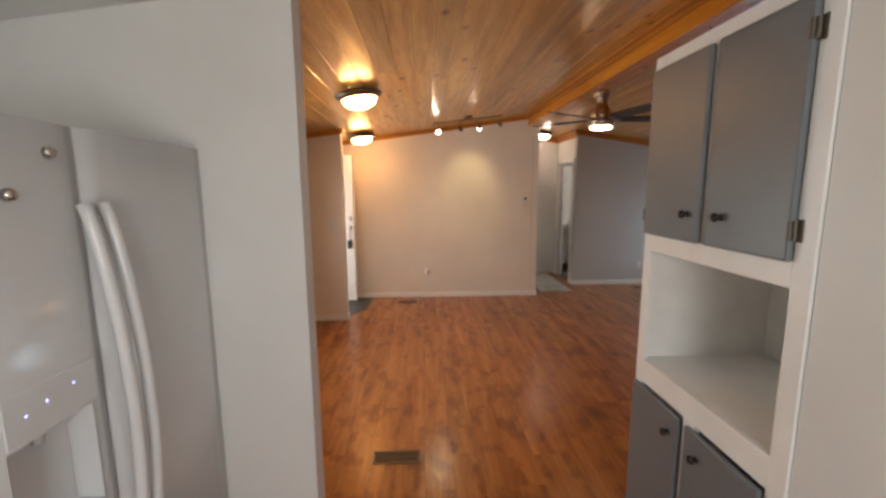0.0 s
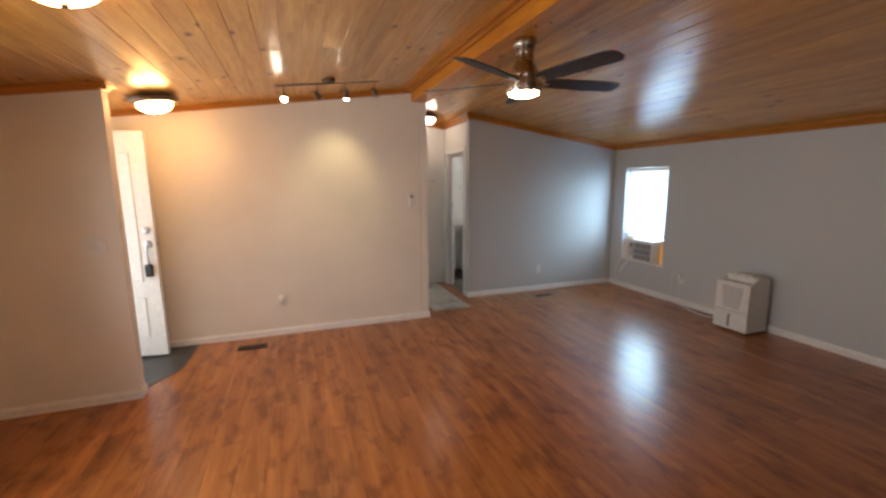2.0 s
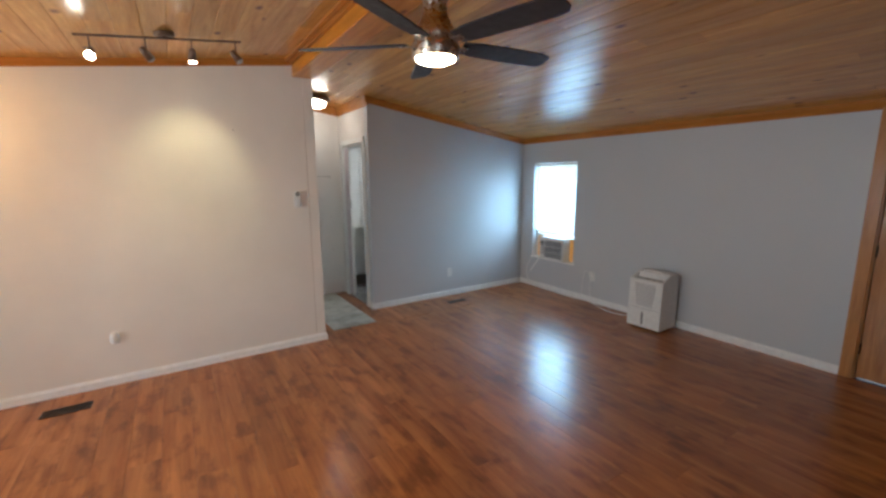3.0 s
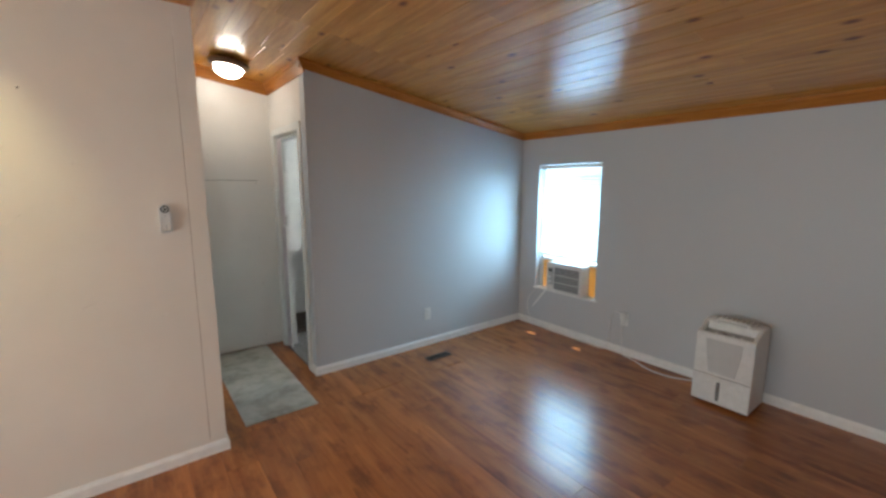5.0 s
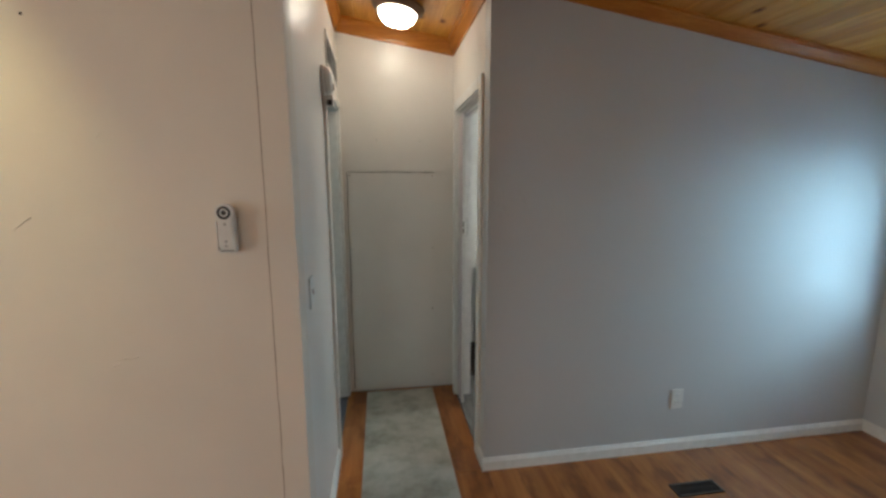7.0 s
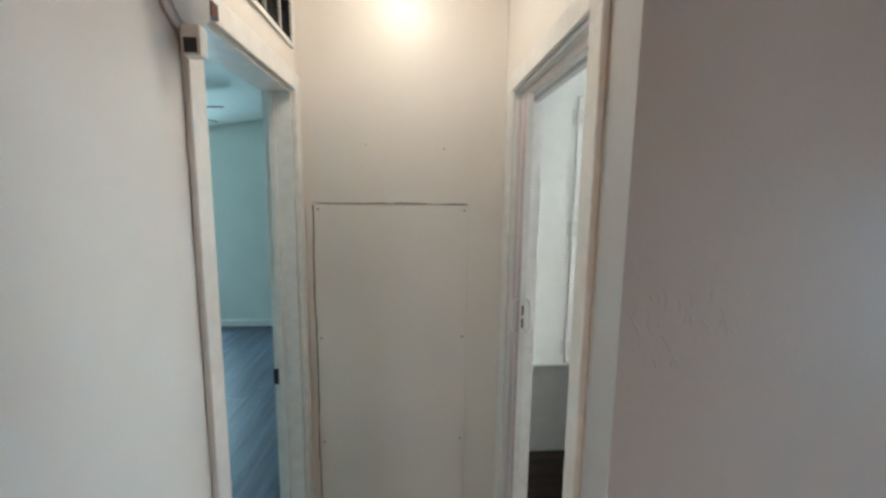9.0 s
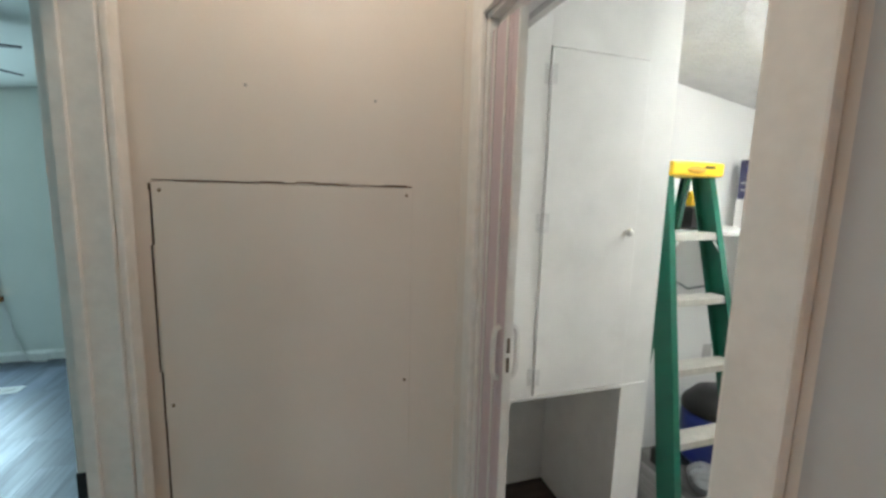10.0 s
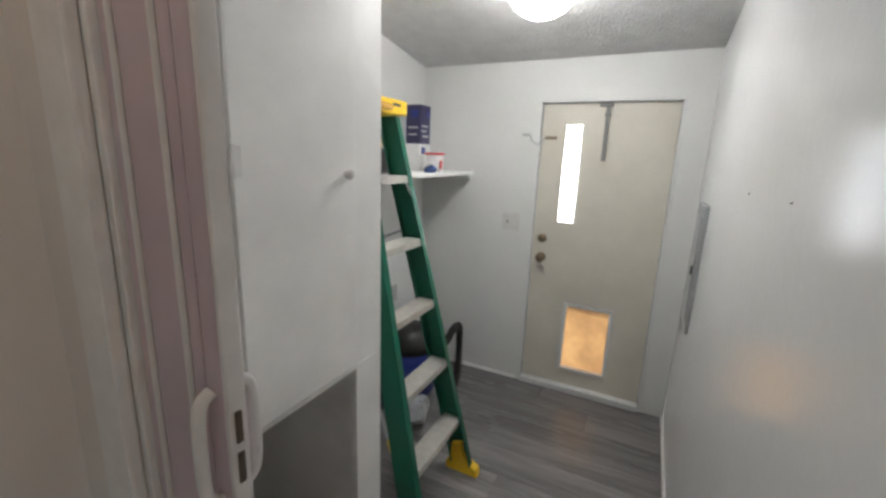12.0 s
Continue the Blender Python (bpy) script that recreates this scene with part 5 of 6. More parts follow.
# ---- laundry ----
CY = 7.677
cab = thing("tall_cabinet", (2.9, 8.06, 0), "tall white built-in cabinet over open niche", "cabinet")
part("face_stile", block(2.537, 2.7535, CY, CY + 0.02, 0.9045, zc(2.76) - 0.03), CABW, cab)
part("face_stile", block(3.131, 3.256, CY, CY + 0.02, 0.0, zc(3.256) - 0.003), CABW, cab)
part("face_rail", block(2.7540, 3.1305, CY, CY + 0.02, 2.052, zc(3.13) - 0.003), CABW, cab)
part("bottom_panel", block(2.537, 3.236, CY - 0.003, 8.43, 0.892, 0.904, 0.001), CABW, cab)
part("side_panel", block(3.2365, 3.256, CY + 0.0205, 8.435, 0.0, zc(3.256) - 0.003), CABW, cab)
part("side_panel", block(2.537, 2.549, CY + 0.0205, 8.435, 0.0, 0.883), CABW, cab)
part("back_panel", block(2.5495, 3.2362, 8.335, 8.347, 0.0285, 0.8915), CABW, cab)
door = part("door", block(2.757, 3.127, CY - 0.008, CY + 0.016, 0.909, 2.048, 0.003), CABW, cab)
part("knob", lathe(bmesh.new(), [(0, 0.026), (0.011, 0.023), (0.014, 0.015), (0.008, 0.008), (0.009, 0.0), (0, 0)], pose(3.088, CY - 0.0083, 1.475, 90, 0, 0), 20), PLASTIC, door)
for z in (0.976, 1.506, 1.968):
    hb = cyl(bmesh.new(), (2.7545, CY - 0.012, z - 0.032), (2.7545, CY - 0.012, z + 0.032), 0.0055, seg=10)
    bx(hb, 2.7600, 2.775, CY - 0.0105, CY - 0.0083, z - 0.03, z + 0.03, 0.0005)
    bx(hb, 2.733, 2.7490, CY - 0.0028, CY - 0.0003, z - 0.03, z + 0.03, 0.0005)
    part("hinge", hb, PLASTIC, door)
part("platform", block(2.5500, 3.2360, CY + 0.03, 8.434, 0.0, 0.028, 0.002), wood("dark_brown_board", (0.03, 0.018, 0.012), (0.075, 0.05, 0.035), 0.5, "x", 18), cab, "dark brown board floor")

# outer door of the laundry
ldoor = thing("door_3", (XR + 0.03, 7.23, 0), "cream exterior door with slim window and pet flap", "door", kind="structure")
holes_y, holes_z = (7.355, 7.460), (1.147, 1.742)
bm = bmesh.new()
for y0, y1, z0, z1 in ((6.855, 7.065, 0.042, 1.868), (7.065, 7.355, 0.615, 1.868), (7.065, 7.355, 0.042, 0.152), (7.355, 7.363, 0.042, 1.147), (7.355, 7.363, 1.742, 1.868), (7.363, 7.460, 0.042, 1.147), (7.363, 7.460, 1.742, 1.868), (7.460, 7.606, 0.042, 1.868)):
    bx(bm, XR + 0.022, XR + 0.062, y0, y1, z0, z1)
leaf = part("door_leaf", bm, DOORC, ldoor)
pn = part("glass_strip", block(XR + 0.038, XR + 0.042, 7.364, 7.459, 1.148, 1.741), FROST, leaf, "bright frosted slim window")
for a in ((7.355, 7.363, 1.140, 1.749), (7.460, 7.468, 1.140, 1.749), (7.3635, 7.4595, 1.742, 1.749), (7.3635, 7.4595, 1.140, 1.147)):
    part("glazing_bead", block(XR + 0.014, XR + 0.0215, *a, 0.002), DOORC, leaf)
pet = part("pet_flap", block(XR + 0.038, XR + 0.042, 7.083, 7.345, 0.170, 0.597), FLAP, leaf, "amber translucent pet flap")
for a in ((7.060, 7.082, 0.147, 0.620), (7.346, 7.368, 0.147, 0.620), (7.0825, 7.3455, 0.598, 0.620), (7.0825, 7.3455, 0.147, 0.169)):
    part("flap_frame", block(XR + 0.008, XR + 0.050, *a, 0.004), PLASTIC, pet, "white plastic flap frame")
part("deadbolt", lathe(bmesh.new(), [(0, 0.022), (0.020, 0.020), (0.028, 0.008), (0.029, 0), (0, 0)], pose(XR + 0.0215, 7.547, 1.033, 0, -90, 0), 22), BRASS, leaf)
part("door_knob", lathe(bmesh.new(), [(0, 0.062), (0.018, 0.058), (0.027, 0.044), (0.022, 0.030), (0.011, 0.022), (0.011, 0.010), (0.030, 0.006), (0.031, 0), (0, 0)], pose(XR + 0.0215, 7.544, 0.906, 0, -90, 0), 22), BRASS, leaf)
bm = block(XR - 0.004, XR + 0.021, 7.205, 7.275, 1.845, 1.862, 0.002)
bx(bm, XR + 0.004, XR + 0.012, 7.219, 7.239, 1.535, 1.844, 0.002)
cyl(bm, (XR + 0.0, 7.229, 1.80), (XR + 0.020, 7.229, 1.80), 0.016, seg=14)
part("drop_bar", bm, plain("dull_grey_bar", (0.22, 0.22, 0.21), 0.5, 0.4), ldoor, "grey metal hanging drop bar")
bm = block(XR + 0.016, XR + 0.0215, 7.51, 7.585, 1.655, 1.675, 0.002)
part("chain_plate", bm, BRASS, leaf)
for i, a in enumerate(((6.838, 6.8525, 0.0, 1.884), (7.6085, 7.626, 0.0, 1.884), (6.853, 7.608, 1.8705, 1.884))):
    part("casing", block(XR - 0.014, XR - 0.0045, *a, 0.003), GLOSSW, ldoor)
for a in ((6.8535, 6.874, 0.041, 1.8695), (7.587, 7.6075, 0.041, 1.8695), (6.8745, 7.5865, 1.848, 1.8695)):
    part("door_stop", block(XR + 0.0635, XR + 0.085, *a), DOORC, ldoor)
part("threshold", block(XR - 0.025, XR + 0.07, 6.856, 7.606, 0.001, 0.040, 0.005), PLASTIC, ldoor)
ch = thing("door_chain", (XR, 7.69, 1.67), "small metal door chain and wall plate", "door chain")
part("plate", block(XR - 0.009, XR - 0.0045, 7.66, 7.735, 1.635, 1.70, 0.001), PLASTIC, ch)
part("slide", block(XR - 0.018, XR - 0.0095, 7.675, 7.72, 1.672, 1.688, 0.002), STEEL, ch)
pts = [(XR - 0.013, 7.672, 1.68), (XR - 0.018, 7.655, 1.645), (XR - 0.016, 7.63, 1.628), (XR - 0.012, 7.60, 1.632), (XR - 0.003, 7.585, 1.66)]
part("chain", tube(bmesh.new(), smooth(pts, 5), 0.004, 8), STEEL, ch)

# breaker panel plate on the near wall
ep = thing("breaker_panel", (4.5, 6.705, 1.05), "thin grey steel breaker panel cover on white wall", "breaker panel")
part("cover", block(4.375, 4.625, 6.7055, 6.722, 0.745, 1.355, 0.004), STEEL, ep)
part("door", block(4.40, 4.60, 6.7225, 6.728, 0.80, 1.30, 0.002), STEEL, ep)
part("latch", block(4.41, 4.44, 6.7285, 6.735, 1.03, 1.07, 0.002), BLACK, ep)
for x, z in ((3.613, 1.46), (3.217, 1.467)):
    nl = solid("wall_nail", cyl(bmesh.new(), (x, 6.705, z), (x, 6.709, z - 0.001), 0.0016, seg=8), KNOBM, "small dark nail in white wall", "nail", origin=(x, 6.705, z))

# ceiling dome
dome = thing("ceiling_light", (3.95, 7.42, zc(3.95)), "bright white glass dome light on textured ceiling", "ceiling light")
m = pose(3.965, 7.42, zc(3.96) - 0.016, 0, 8.5, 0)
part("pan", lathe(bmesh.new(), [(0, 0.0), (0.118, 0.0), (0.122, -0.03), (0.118, -0.042), (0, -0.042)], m), PLASTIC, dome)
part("bowl", lathe(bmesh.new(), [(0.145 * math.cos(a), -0.042 - 0.13 * math.sin(a)) for a in (math.pi / 2 * i / 10 for i in range(10))] + [(0, -0.172)], m), COOL, dome, "glowing white glass")
part("finial", lathe(bmesh.new(), [(0, -0.170), (0.008, -0.172), (0.009, -0.179), (0, -0.183)], m, 12), PLASTIC, dome)

# shelf and what stands on it
sh = thing("wall_shelf", (4.1, 8.24, 1.42), "white painted wall shelf in laundry corner", "shelf")
part("board", block(3.262, XR - 0.006, 8.045, 8.436, 1.414, 1.435, 0.003), CABW, sh)
part("cleat", block(3.262, XR - 0.006, 8.418, 8.4385, 1.370, 1.4135, 0.002), CABW, sh)
part("cleat", block(XR - 0.026, XR - 0.006, 8.06, 8.417, 1.385, 1.4135, 0.002), CABW, sh)
bk = thing("paint_tub", (4.46, 8.135, 1.435), "small white plastic tub with red lid", "tub")
m = pose(4.46, 8.135, 1.4355)
part("tub", lathe(bmesh.new(), [(0, 0.0), (0.048, 0.0), (0.056, 0.100), (0, 0.100)], m), PLASTIC, bk)
part("lid", lathe(bmesh.new(), [(0, 0.114), (0.056, 0.114), (0.060, 0.110), (0.060, 0.1005), (0, 0.1005)], m), REDPL, bk, "red lid")
part("print_block", block(4.43, 4.452, 8.078, 8.086, 1.455, 1.505), REDPL, bk)
cb = thing("carton", (4.54, 8.30, 1.435), "tall dark blue and white product carton", "carton")
part("box", block(4.475, 4.605, 8.25, 8.35, 1.4355, 1.83, 0.002), NAVY, cb)
part("white_band", block(4.473, 4.607, 8.2485, 8.3515, 1.4358, 1.60), PLASTIC, cb)
part("print_bar", block(4.495, 4.54, 8.2465, 8.2484, 1.54, 1.58), BLUEPL, cb)
for x0, x1, z0, z1, mt in ((4.555, 4.59, 1.755, 1.80, BLUEPL), (4.50, 4.57, 1.70, 1.712, GREYPL), (4.49, 4.55, 1.672, 1.682, GREYPL), (4.51, 4.575, 1.64, 1.652, GREYPL)):
    part("print_bar", block(x0, x1, 8.2482, 8.2499, z0, z1), mt, cb)
for y0, y1, z0, z1, mt in ((8.265, 8.31, 1.755, 1.80, BLUEPL), (8.265, 8.335, 1.69, 1.702, GREYPL), (8.27, 8.33, 1.65, 1.66, GREYPL)):
    part("print_bar", block(4.4735, 4.4748, y0, y1, z0, z1), mt, cb)
rag = thing("cloth", (4.40, 8.09, 1.435), "crumpled dark blue cloth on white shelf", "cloth")
bm = bmesh.new()
bmesh.ops.create_icosphere(bm, subdivisions=3, radius=0.04, matrix=pose(4.352, 8.10, 1.452) @ Matrix.Diagonal((1.2, 0.8, 0.6, 1)))
for v in bm.verts:
    v.co += 0.014 * Vector(noise.noise_vector(v.co * 30))
    v.co.z = max(1.4355, v.co.z)
part("folds", bm, plain("blue_cloth", (0.05, 0.09, 0.22), 0.9), rag)
tb = thing("tool_bag", (4.0, 8.22, 1.435), "black tool bag with yellow drill on shelf", "tool bag")
part("bag", block(3.90, 4.10, 8.13, 8.33, 1.4355, 1.56, 0.035), BLACK, tb)
bm = cyl(bmesh.new(), (3.93, 8.20, 1.60), (4.10, 8.20, 1.63), 0.032, 0.028)
bx(bm, 3.94, 3.985, 8.18, 8.22, 1.545, 1.61, 0.008)
part("drill", bm, YELLOW, tb, "yellow drill")

# stepladder


def ladder():
    l = thing("stepladder", (3.65, 7.85, 0), "green fibreglass stepladder with aluminium steps and yellow cap", "stepladder")

    def channel(p0, p1, w, t, side):
        """A rail: web across w, two flanges of depth t towards side."""
        bm = bmesh.new()
        h, f = w / 2, 0.005
        ring = [(-0.003, -h), (t, -h), (t, f - h), (0.003, f - h), (0.003, h - f), (t, h - f), (t, h), (-0.003, h)]
        ends = [[bm.verts.new(Vector(p) + Vector((a * side, b, 0))) for a, b in ring] for p in (p0, p1)]
        bm.faces.new(ends[0]), bm.faces.new(ends[1][::-1])
        for i in range(8):
            j = (i + 1) % 8
            bm.faces.new((ends[0][i], ends[0][j], ends[1][j], ends[1][i]))
        bmesh.ops.recalc_face_normals(bm, faces=bm.faces[:])
        return bm

    def xl(z):
        return 3.385 + (3.615 - 3.385) * z / 1.70

    def xr(z):
        return 3.872 + 0.018 * z / 1.70

    def yf(z):
        return 7.555 + 0.28 * z
    part("front_rail", channel((xl(0.05), yf(0.05) + 0.045, 0.05), (xl(1.70), yf(1.70) + 0.045, 1.70), 0.098, 0.030, 1), GREEN, l, "green fibreglass rail")
    part("front_rail", channel((xr(0.05), yf(0.05) + 0.045, 0.05), (xr(1.70), yf(1.70) + 0.045, 1.70), 0.104, 0.030, -1), GREEN, l, "green fibreglass rail")
    for x in (xl(0), xr(0)):
        bm = side_shape([(yf(0) - 0.030, 0.0), (yf(0) + 0.135, 0.0), (yf(0) + 0.142, 0.030), (yf(0) + 0.118, 0.075), (yf(0) + 0.112, 0.150), (yf(0) + 0.062, 0.168), (yf(0) + 0.052, 0.110), (yf(0) + 0.020, 0.062), (yf(0) - 0.022, 0.040)], -0.024, 0.024, 0.006)
        bm.transform(Matrix.Translation((x, 0, 0)) @ Matrix.Rotation(radians(90), 4, "Z") @ Matrix.Diagonal((1, -1, 1, 1)))
        bmesh.ops.recalc_face_normals(bm, faces=bm.faces[:])
        part("foot", bm, YELLOW, l, "yellow moulded boot")
    for k in range(5):
        z = 0.287 * (k + 1)
        s = part("step", block(xl(z) + 0.004, xr(z) - 0.004, yf(z) + 0.002, yf(z) + 0.085, z - 0.006, z, 0.002), ALU, l, "worn aluminium step")
        part("step_lip", block(xl(z) + 0.004, xr(z) - 0.004, yf(z) - 0.002, yf(z) + 0.0015, z - 0.030, z + 0.001, 0.0008), ALU, s)
        part("step_lip", block(xl(z) + 0.004, xr(z) - 0.004, yf(z) + 0.0855, yf(z) + 0.089, z - 0.030, z, 0.0008), ALU, s)
        for i in range(5):
            part("tread_rib", block(xl(z) + 0.006, xr(z) - 0.006, yf(z) + 0.010 + i * 0.016, yf(z) + 0.016 + i * 0.016, z + 0.0002, z + 0.002), ALU, s)
        for x in (xl(z) + 0.035, xr(z) - 0.035):
            part("rivet", cyl(bmesh.new(), (x, yf(z) - 0.0022, z - 0.016), (x, yf(z) - 0.005, z - 0.016), 0.005, seg=10), STEEL, s)
    cap = part("top_cap", block(xl(1.7) - 0.02, xr(1.7) + 0.012, 7.985, 8.20, 1.700, 1.765, 0.012), YELLOW, l, "yellow moulded top cap")
    part("cap_slot", block(3.78, 3.84, 7.9835, 7.9848, 1.735, 1.748), BLACK, cap)
    part("cap_emblem", lathe(bmesh.new(), [(0, 0.001), (0.055, 0.001), (0.055, 0), (0, 0)], pose(3.73, 7.9845, 1.727, 90, 0, 0) @ Matrix.Diagonal((1, 0.3, 1, 1)), 24), plain("faded_print", (0.50, 0.26, 0.02), 0.5), cap)
    for x0, x1 in ((xl(0) + 0.03, xl(1.7) + 0.03), (xr(0) - 0.03, xr(1.7) - 0.03)):
        part("rear_rail", channel((x0, 8.36, 0.03), (x1, 8.15, 1.70), 0.045, 0.02, 1 if x0 < 3.6 else -1), GREEN, l)
        part("rear_foot", block(x0 - 0.018, x0 + 0.018, 8.33, 8.39, 0.0, 0.05, 0.006), YELLOW, l)
    for z in (0.35, 0.85, 1.30):
        y = 8.36 - 0.21 * z / 1.7
        part("rear_brace", block(xl(z) + 0.035, xr(z) - 0.035, y - 0.008, y + 0.008, z, z + 0.022, 0.002), ALU, l)
    part("spreader", tube(bmesh.new(), [(xr(1.2) - 0.02, yf(1.2) + 0.09, 1.18), (xr(1.2) - 0.022, 8.08, 1.14), (xr(1.2) - 0.03, 8.20, 1.18)], 0.006, 8), STEEL, l)
    part("spreader", tube(bmesh.new(), [(xl(1.2) + 0.02, yf(1.2) + 0.09, 1.18), (xl(1.2) + 0.022, 8.08, 1.14), (xl(1.2) + 0.03, 8.20, 1.18)], 0.006, 8), STEEL, l)
    for x, s in ((xl(1.38), 1), (xr(1.38), -1)):
        part("step_brace", tube(bmesh.new(), [(x + s * 0.008, yf(1.36), 1.34), (x + s * 0.05, yf(1.40), 1.40)], 0.005, 8), STEEL, l)


ladder()

# vacuum cleaner behind the ladder
vc = thing("shop_vacuum", (4.30, 8.17, 0), "blue and black wet-dry vacuum with black hose", "vacuum cleaner")
m = pose(4.30, 8.19, 0)
part("tank", lathe(bmesh.new(), [(0, 0.05), (0.15, 0.05), (0.165, 0.08), (0.175, 0.30), (0.17, 0.36), (0, 0.36)], m), BLUEPL, vc, "blue plastic tank")
part("motor_head", lathe(bmesh.new(), [(0, 0.50), (0.07, 0.50), (0.11, 0.48), (0.165, 0.41), (0.176, 0.361), (0, 0.361)], m), BLACK, vc)
part("head_band", lathe(bmesh.new(), [(0.166, 0.415), (0.172, 0.40), (0.178, 0.372), (0.172, 0.37)], m), BLACK, vc)
for k in range(4):
    a = radians(45 + 90 * k)
    part("caster", cyl(bmesh.new(), (4.30 + 0.14 * math.cos(a), 8.19 + 0.14 * math.sin(a) - 0.01, 0.026), (4.30 + 0.14 * math.cos(a), 8.19 + 0.14 * math.sin(a) + 0.01, 0.026), 0.026, seg=14), BLACK, vc)
pts = [(4.30, 8.03, 0.34), (4.39, 7.98, 0.39), (4.53, 7.99, 0.425), (4.68, 8.02, 0.38), (4.745, 8.04, 0.26), (4.725, 8.03, 0.11), (4.63, 8.0, 0.036), (4.48, 7.96, 0.035), (4.36, 7.92, 0.032), (4.22, 7.90, 0.03)]
hs = smooth(pts, 14)
hose = part("hose", tube(bmesh.new(), hs, 0.022, 12), BLACK, vc)
bm = bmesh.new()
for i in range(2, len(hs) - 2, 2):
    dd = (hs[i + 1] - hs[i]).normalized()
    cyl(bm, hs[i] - dd * 0.003, hs[i] + dd * 0.003, 0.0255, seg=12)
part("hose_rib", bm, BLACK, hose)
bg = thing("plastic_bag", (4.05, 8.05, 0), "crumpled grey plastic bag on the floor", "bag")
bm = bmesh.new()
bmesh.ops.create_icosphere(bm, subdivisions=3, radius=0.10, matrix=pose(4.08, 8.02, 0.078) @ Matrix.Diagonal((1.1, 0.9, 0.75, 1)))
for v in bm.verts:
    v.co += 0.03 * Vector(noise.noise_vector(v.co * 14))
    v.co.z = max(0.001, v.co.z)
part("bag", bm, plain("grey_film", (0.34, 0.35, 0.36), 0.3), bg)
br = thing("broom", (3.95, 7.9, 0), "yellow and grey long-handled tool on floor", "tool")
part("pole", cyl(bmesh.new(), (3.62, 7.80, 0.035), (4.05, 8.28, 0.10), 0.012, seg=12), GREYPL, br)
part("grip", cyl(bmesh.new(), (3.74, 7.934, 0.053), (3.80, 8.001, 0.062), 0.0165, seg=12), YELLOW, br)
part("head", block(3.98, 4.12, 8.24, 8.32, 0.0, 0.095, 0.01), BLACK, br)

# ---- bedroom ----
bf = thing("ceiling_fan", (0.06, 9.21, zc(0.06)), "dark bedroom ceiling fan with slim blades", "ceiling fan")
m = pose(0.06, 9.21, 0)
part("downrod", cyl(bmesh.new(), (0.06, 9.21, 2.30), (0.06, 9.21, zc(0.06)), 0.016, seg=12), BLADE, bf)
part("motor", lathe(bmesh.new(), [(0, 2.33), (0.07, 2.325), (0.10, 2.29), (0.10, 2.20), (0.07, 2.185), (0, 2.185)], m), BLADE, bf)
part("lens", lathe(bmesh.new(), [(0.068, 2.184), (0.065, 2.15), (0.04, 2.13), (0, 2.125)], m), PLASTIC, bf)
for i in range(5):
    bm = bmesh.new()
    prism(bm, [(0.09, -0.035), (0.50, -0.058), (0.62, -0.062), (0.655, 0.0), (0.62, 0.05), (0.50, 0.058), (0.09, 0.035)], -0.004, 0.004)
    bm.transform(pose(0.06, 9.21, 2.24) @ Matrix.Rotation(radians(-8 + 72 * i), 4, "Z") @ Matrix.Rotation(radians(10), 4, "X"))
    part("blade", bm, BLADE, bf)

bc = thing("power_cord", (-0.48, 10.93, 0), "thin white cord hanging below bedroom window", "cord", "appliance cords")
part("cable", tube(bmesh.new(), smooth([(-0.55, 10.95, 0.54), (-0.52, 10.95, 0.40), (-0.48, 10.943, 0.2), (-0.43, 10.935, 0.06), (-0.37, 10.92, 0.006), (-0.26, 10.90, 0.006)], 6), 0.006, 8), PLASTIC, bc)

# ---- outside ----
hw = thing("neighbour_house", (-2, 24, -0.65), "pale neighbouring house with red trim", "house")
part("wall", block(-9, 6, 22, 29, -0.65, 2.6), plain("pale_siding", (0.72, 0.66, 0.62), 0.7), hw)
part("band", block(-9.05, 6.05, 21.93, 21.99, 0.35, 0.62), plain("faded_red_trim", (0.48, 0.13, 0.10), 0.6), hw)
bm = bmesh.new()
q = [bm.verts.new(p) for p in ((-9.5, 21.4, 2.55), (6.5, 21.4, 2.55), (6.5, 25.5, 4.6), (-9.5, 25.5, 4.6), (6.5, 29.6, 2.55), (-9.5, 29.6, 2.55))]
for f in ((0, 1, 2, 3), (3, 2, 4, 5), (0, 3, 5), (1, 4, 2), (0, 5, 4, 1)):
    bm.faces.new([q[k] for k in f])
part("roof", bm, plain("grey_shingle", (0.14, 0.13, 0.13), 0.8), hw)
ne = thing("neighbour_house", (22, 6, -0.65), "pale blue neighbouring house beyond the yard", "house")
part("wall", block(19, 26, -4, 16, -0.65, 2.1), plain("pale_blue_siding", (0.42, 0.52, 0.60), 0.7), ne)
bm = bmesh.new()
q = [bm.verts.new(p) for p in ((18.4, -4.5, 2.05), (18.4, 16.5, 2.05), (22.5, 16.5, 3.9), (22.5, -4.5, 3.9), (26.6, 16.5, 2.05), (26.6, -4.5, 2.05))]
for f in ((0, 1, 2, 3), (3, 2, 4, 5), (0, 3, 5), (1, 4, 2), (0, 5, 4, 1)):
    bm.faces.new([q[k] for k in f])
part("roof", bm, plain("light_metal_roof", (0.55, 0.57, 0.6), 0.5), ne)


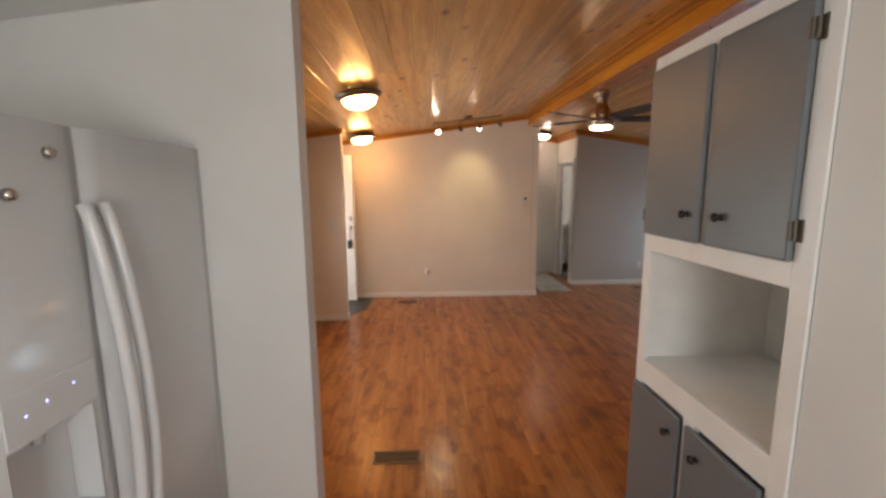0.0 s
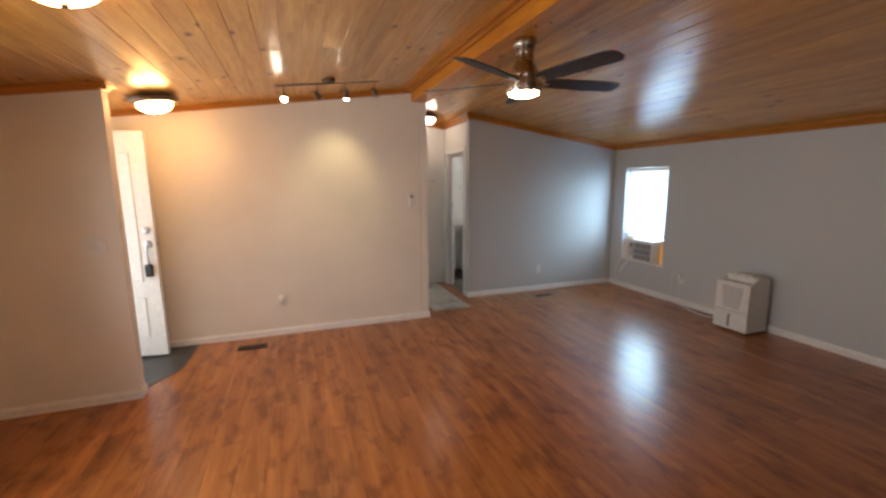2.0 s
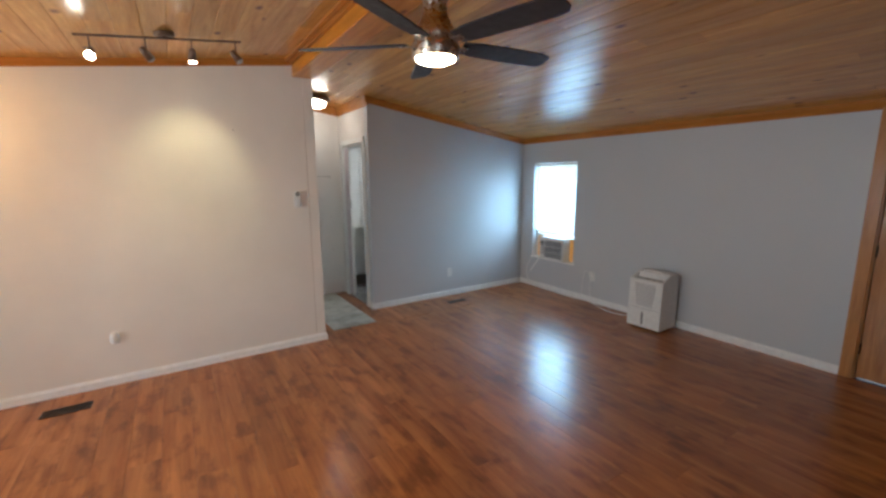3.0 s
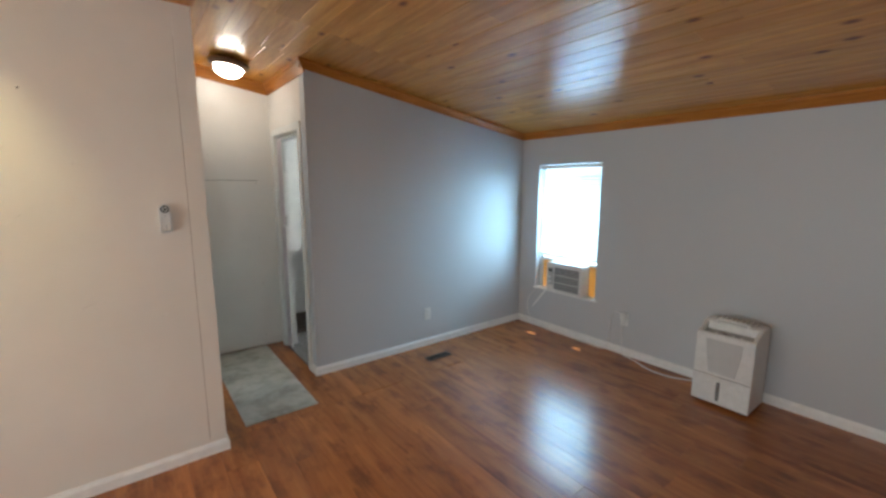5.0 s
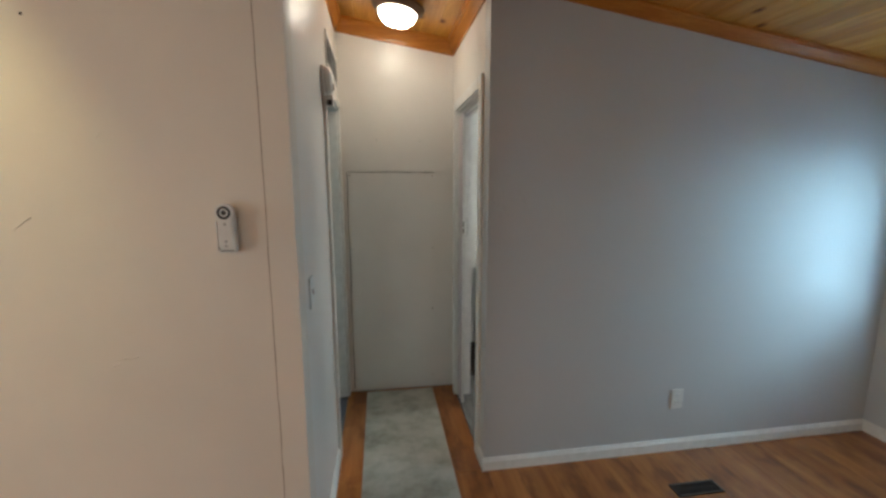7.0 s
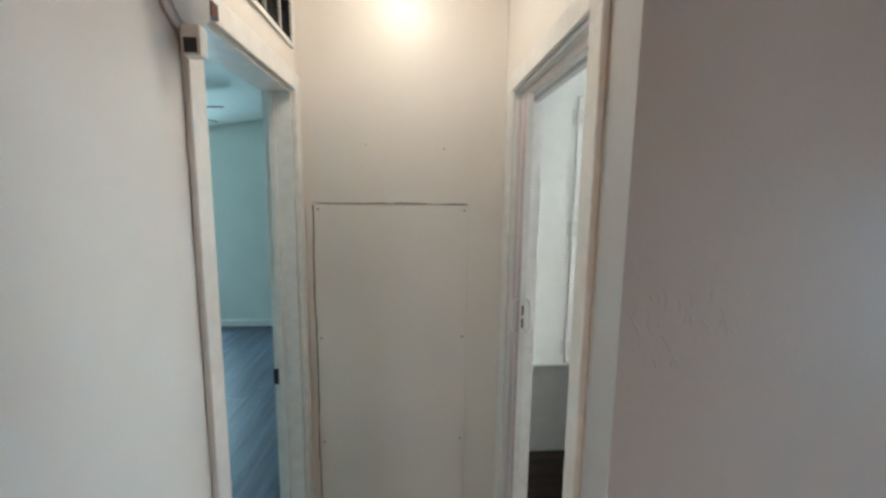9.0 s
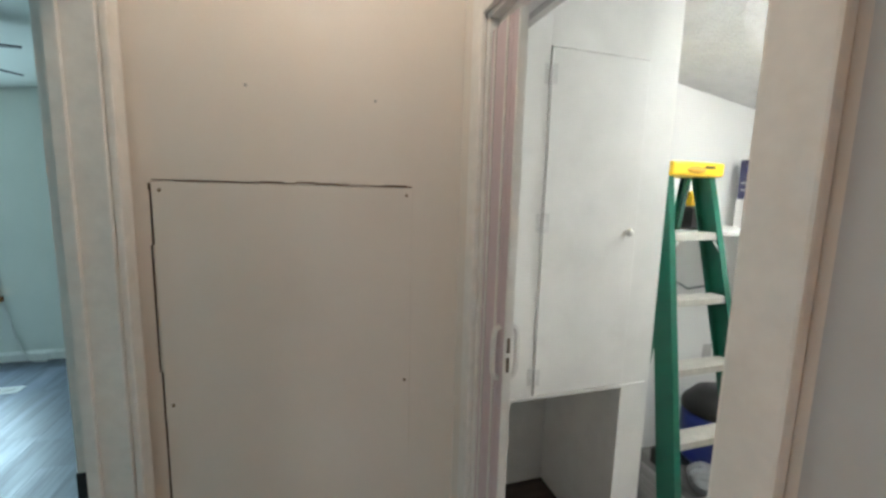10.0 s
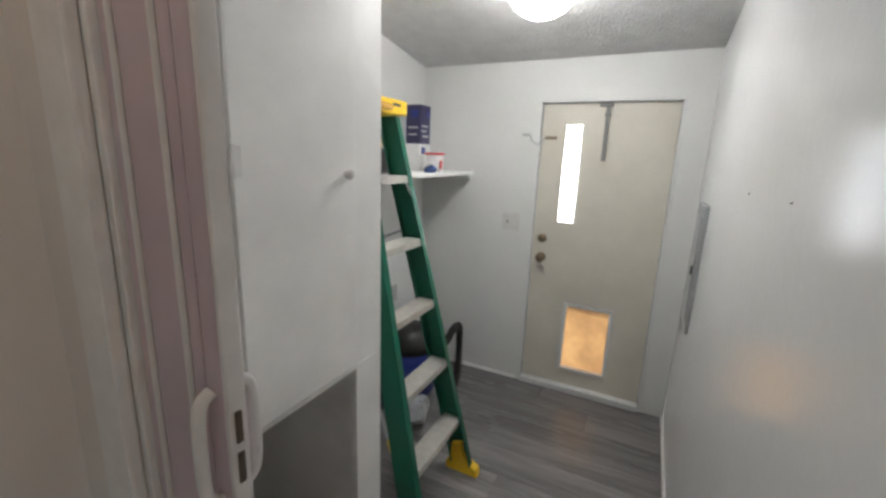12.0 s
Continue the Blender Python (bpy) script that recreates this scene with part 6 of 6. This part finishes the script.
def tree(x, y, h, seed):
    r = random.Random(seed)
    t = thing("tree", (x, y, -0.65), "leafy green yard tree outside the window", "tree", "yard trees")
    bm = tube(bmesh.new(), [(x, y, -0.65), (x + 0.1, y, 0.6), (x - 0.05, y + 0.1, h * 0.5)], 0.13, 10)
    tips = []
    for k in range(9):
        a, zz = r.random() * 6.28, h * (0.3 + 0.2 * r.random())
        e = Vector((x + math.cos(a) * (0.8 + r.random()), y + math.sin(a) * (0.8 + r.random()), zz + 0.6 + r.random() * h * 0.3))
        tube(bm, [(x, y, zz), ((x + e.x) / 2, (y + e.y) / 2, (zz + e.z) / 2 + 0.15), e], 0.035, 6)
        tips.append(e)
    part("trunk", bm, plain("bark", (0.09, 0.06, 0.04), 0.9), t)
    verts, faces = [], []
    for k in range(2600):
        c = tips[k % 9] + Vector((r.gauss(0, 0.5), r.gauss(0, 0.5), r.gauss(0, 0.42)))
        u = Vector((r.gauss(0, 1), r.gauss(0, 1), r.gauss(0, 1))).normalized()
        w = u.orthogonal().normalized()
        n = len(verts)
        verts += [c - u * 0.09, c + w * 0.04, c + u * 0.09, c - w * 0.04]
        faces.append((n, n + 1, n + 2, n + 3))
    me = bpy.data.meshes.new("crown")
    me.from_pydata([v - BASE[t] for v in verts], [], faces)
    me.materials.append(thin("leaf", (0.06, 0.12, 0.03), (0.15, 0.3, 0.05), 0.35))
    ob = new("crown", me)
    ob.parent = t
    ob["kind"] = "stuff"


tree(-6.2, 5.2, 4.2, 3)
tree(-7.5, 2.6, 4.6, 5)

# ---- planks of the floors, last ----


def plank_mesh(w, l, material):
    bm = bmesh.new()
    e = 0.0007
    z0, z1 = -0.011, 0.0
    lo = [bm.verts.new(p) for p in ((0.0004, 0.0004, z0), (w - 0.0004, 0.0004, z0), (w - 0.0004, l - 0.0004, z0), (0.0004, l - 0.0004, z0))]
    md = [bm.verts.new((v.co.x, v.co.y, z1 - e)) for v in lo]
    hi = [bm.verts.new(p) for p in ((e, e, z1), (w - e, e, z1), (w - e, l - e, z1), (e, l - e, z1))]
    bm.faces.new(hi)
    for i in range(4):
        j = (i + 1) % 4
        bm.faces.new((lo[i], lo[j], md[j], md[i]))
        bm.faces.new((md[i], md[j], hi[j], hi[i]))
    bmesh.ops.recalc_face_normals(bm, faces=bm.faces[:])
    me = bpy.data.meshes.new("plank")
    bm.to_mesh(me)
    bm.free()
    me.materials.append(material)
    return me


def planks(parent, x0, x1, y0, y1, w, l, material, seed):
    r = random.Random(seed)
    shared = {}
    n = round((x1 - x0) / w)
    w = (x1 - x0) / n
    for i in range(n):
        y = y0
        e = y0 + l * (0.25 + 0.75 * r.random())
        while y < y1 - 1e-4:
            e = min(e, y1)
            if y1 - e < 0.15:
                e = y1
            key = round(e - y, 2)
            if key not in shared:
                shared[key] = plank_mesh(w, e - y, material)
            ob = new("plank", shared[key])
            ob.parent = parent
            ob.location = (x0 + i * w, y, 0)
            y = e
            e = y + l


def joined_planks(parent, x0, x1, y0, y1, w, l, material, seed):
    r = random.Random(seed)
    verts, faces = [], []
    n = max(1, round((x1 - x0) / w))
    w = (x1 - x0) / n
    for i in range(n):
        y, e = y0, y0 + l * (0.2 + 0.8 * r.random())
        while y < y1 - 1e-4:
            e = min(e, y1)
            a, b, g, k = x0 + i * w, x0 + (i + 1) * w, 0.001, len(verts)
            verts += [(a, y, -0.011), (b, y, -0.011), (b, e, -0.011), (a, e, -0.011), (a + g, y + g, 0), (b - g, y + g, 0), (b - g, e - g, 0), (a + g, e - g, 0)]
            faces += [(k + 4, k + 5, k + 6, k + 7), (k, k + 1, k + 5, k + 4), (k + 1, k + 2, k + 6, k + 5), (k + 2, k + 3, k + 7, k + 6), (k + 3, k, k + 4, k + 7)]
            y, e = e, e + l
    me = bpy.data.meshes.new("planks")
    me.from_pydata(verts, [], faces)
    me.materials.append(material)
    ob = new("planks", me)
    ob.parent = parent
    return tagged(ob, kind="stuff")


planks(FLOOR, XL, XR, 1.30, 6.09, 0.165, 1.22, FLOORW, 1)
planks(FLOOR, 1.65, XR, 6.09, 6.60, 0.165, 1.22, FLOORW, 2)
planks(FLOOR, 1.65, 2.435, 6.60, 7.575, 0.165, 1.22, FLOORW, 3)
joined_planks(FLOOR, XL, XR, Y0, 1.30, 0.165, 1.22, FLOORJ, 4)
planks(LFLOOR, 2.44, XR - 0.005, 6.71, 8.438, 0.185, 1.22, GREYFLOOR, 5)
joined_planks(FLOOR, XL, 1.648, 6.09, YFAR, 0.185, 1.22, BEDFLOOR, 6)
joined_planks(FLOOR, 1.652, 2.43, 7.69, YFAR, 0.185, 1.22, BEDFLOOR, 7)
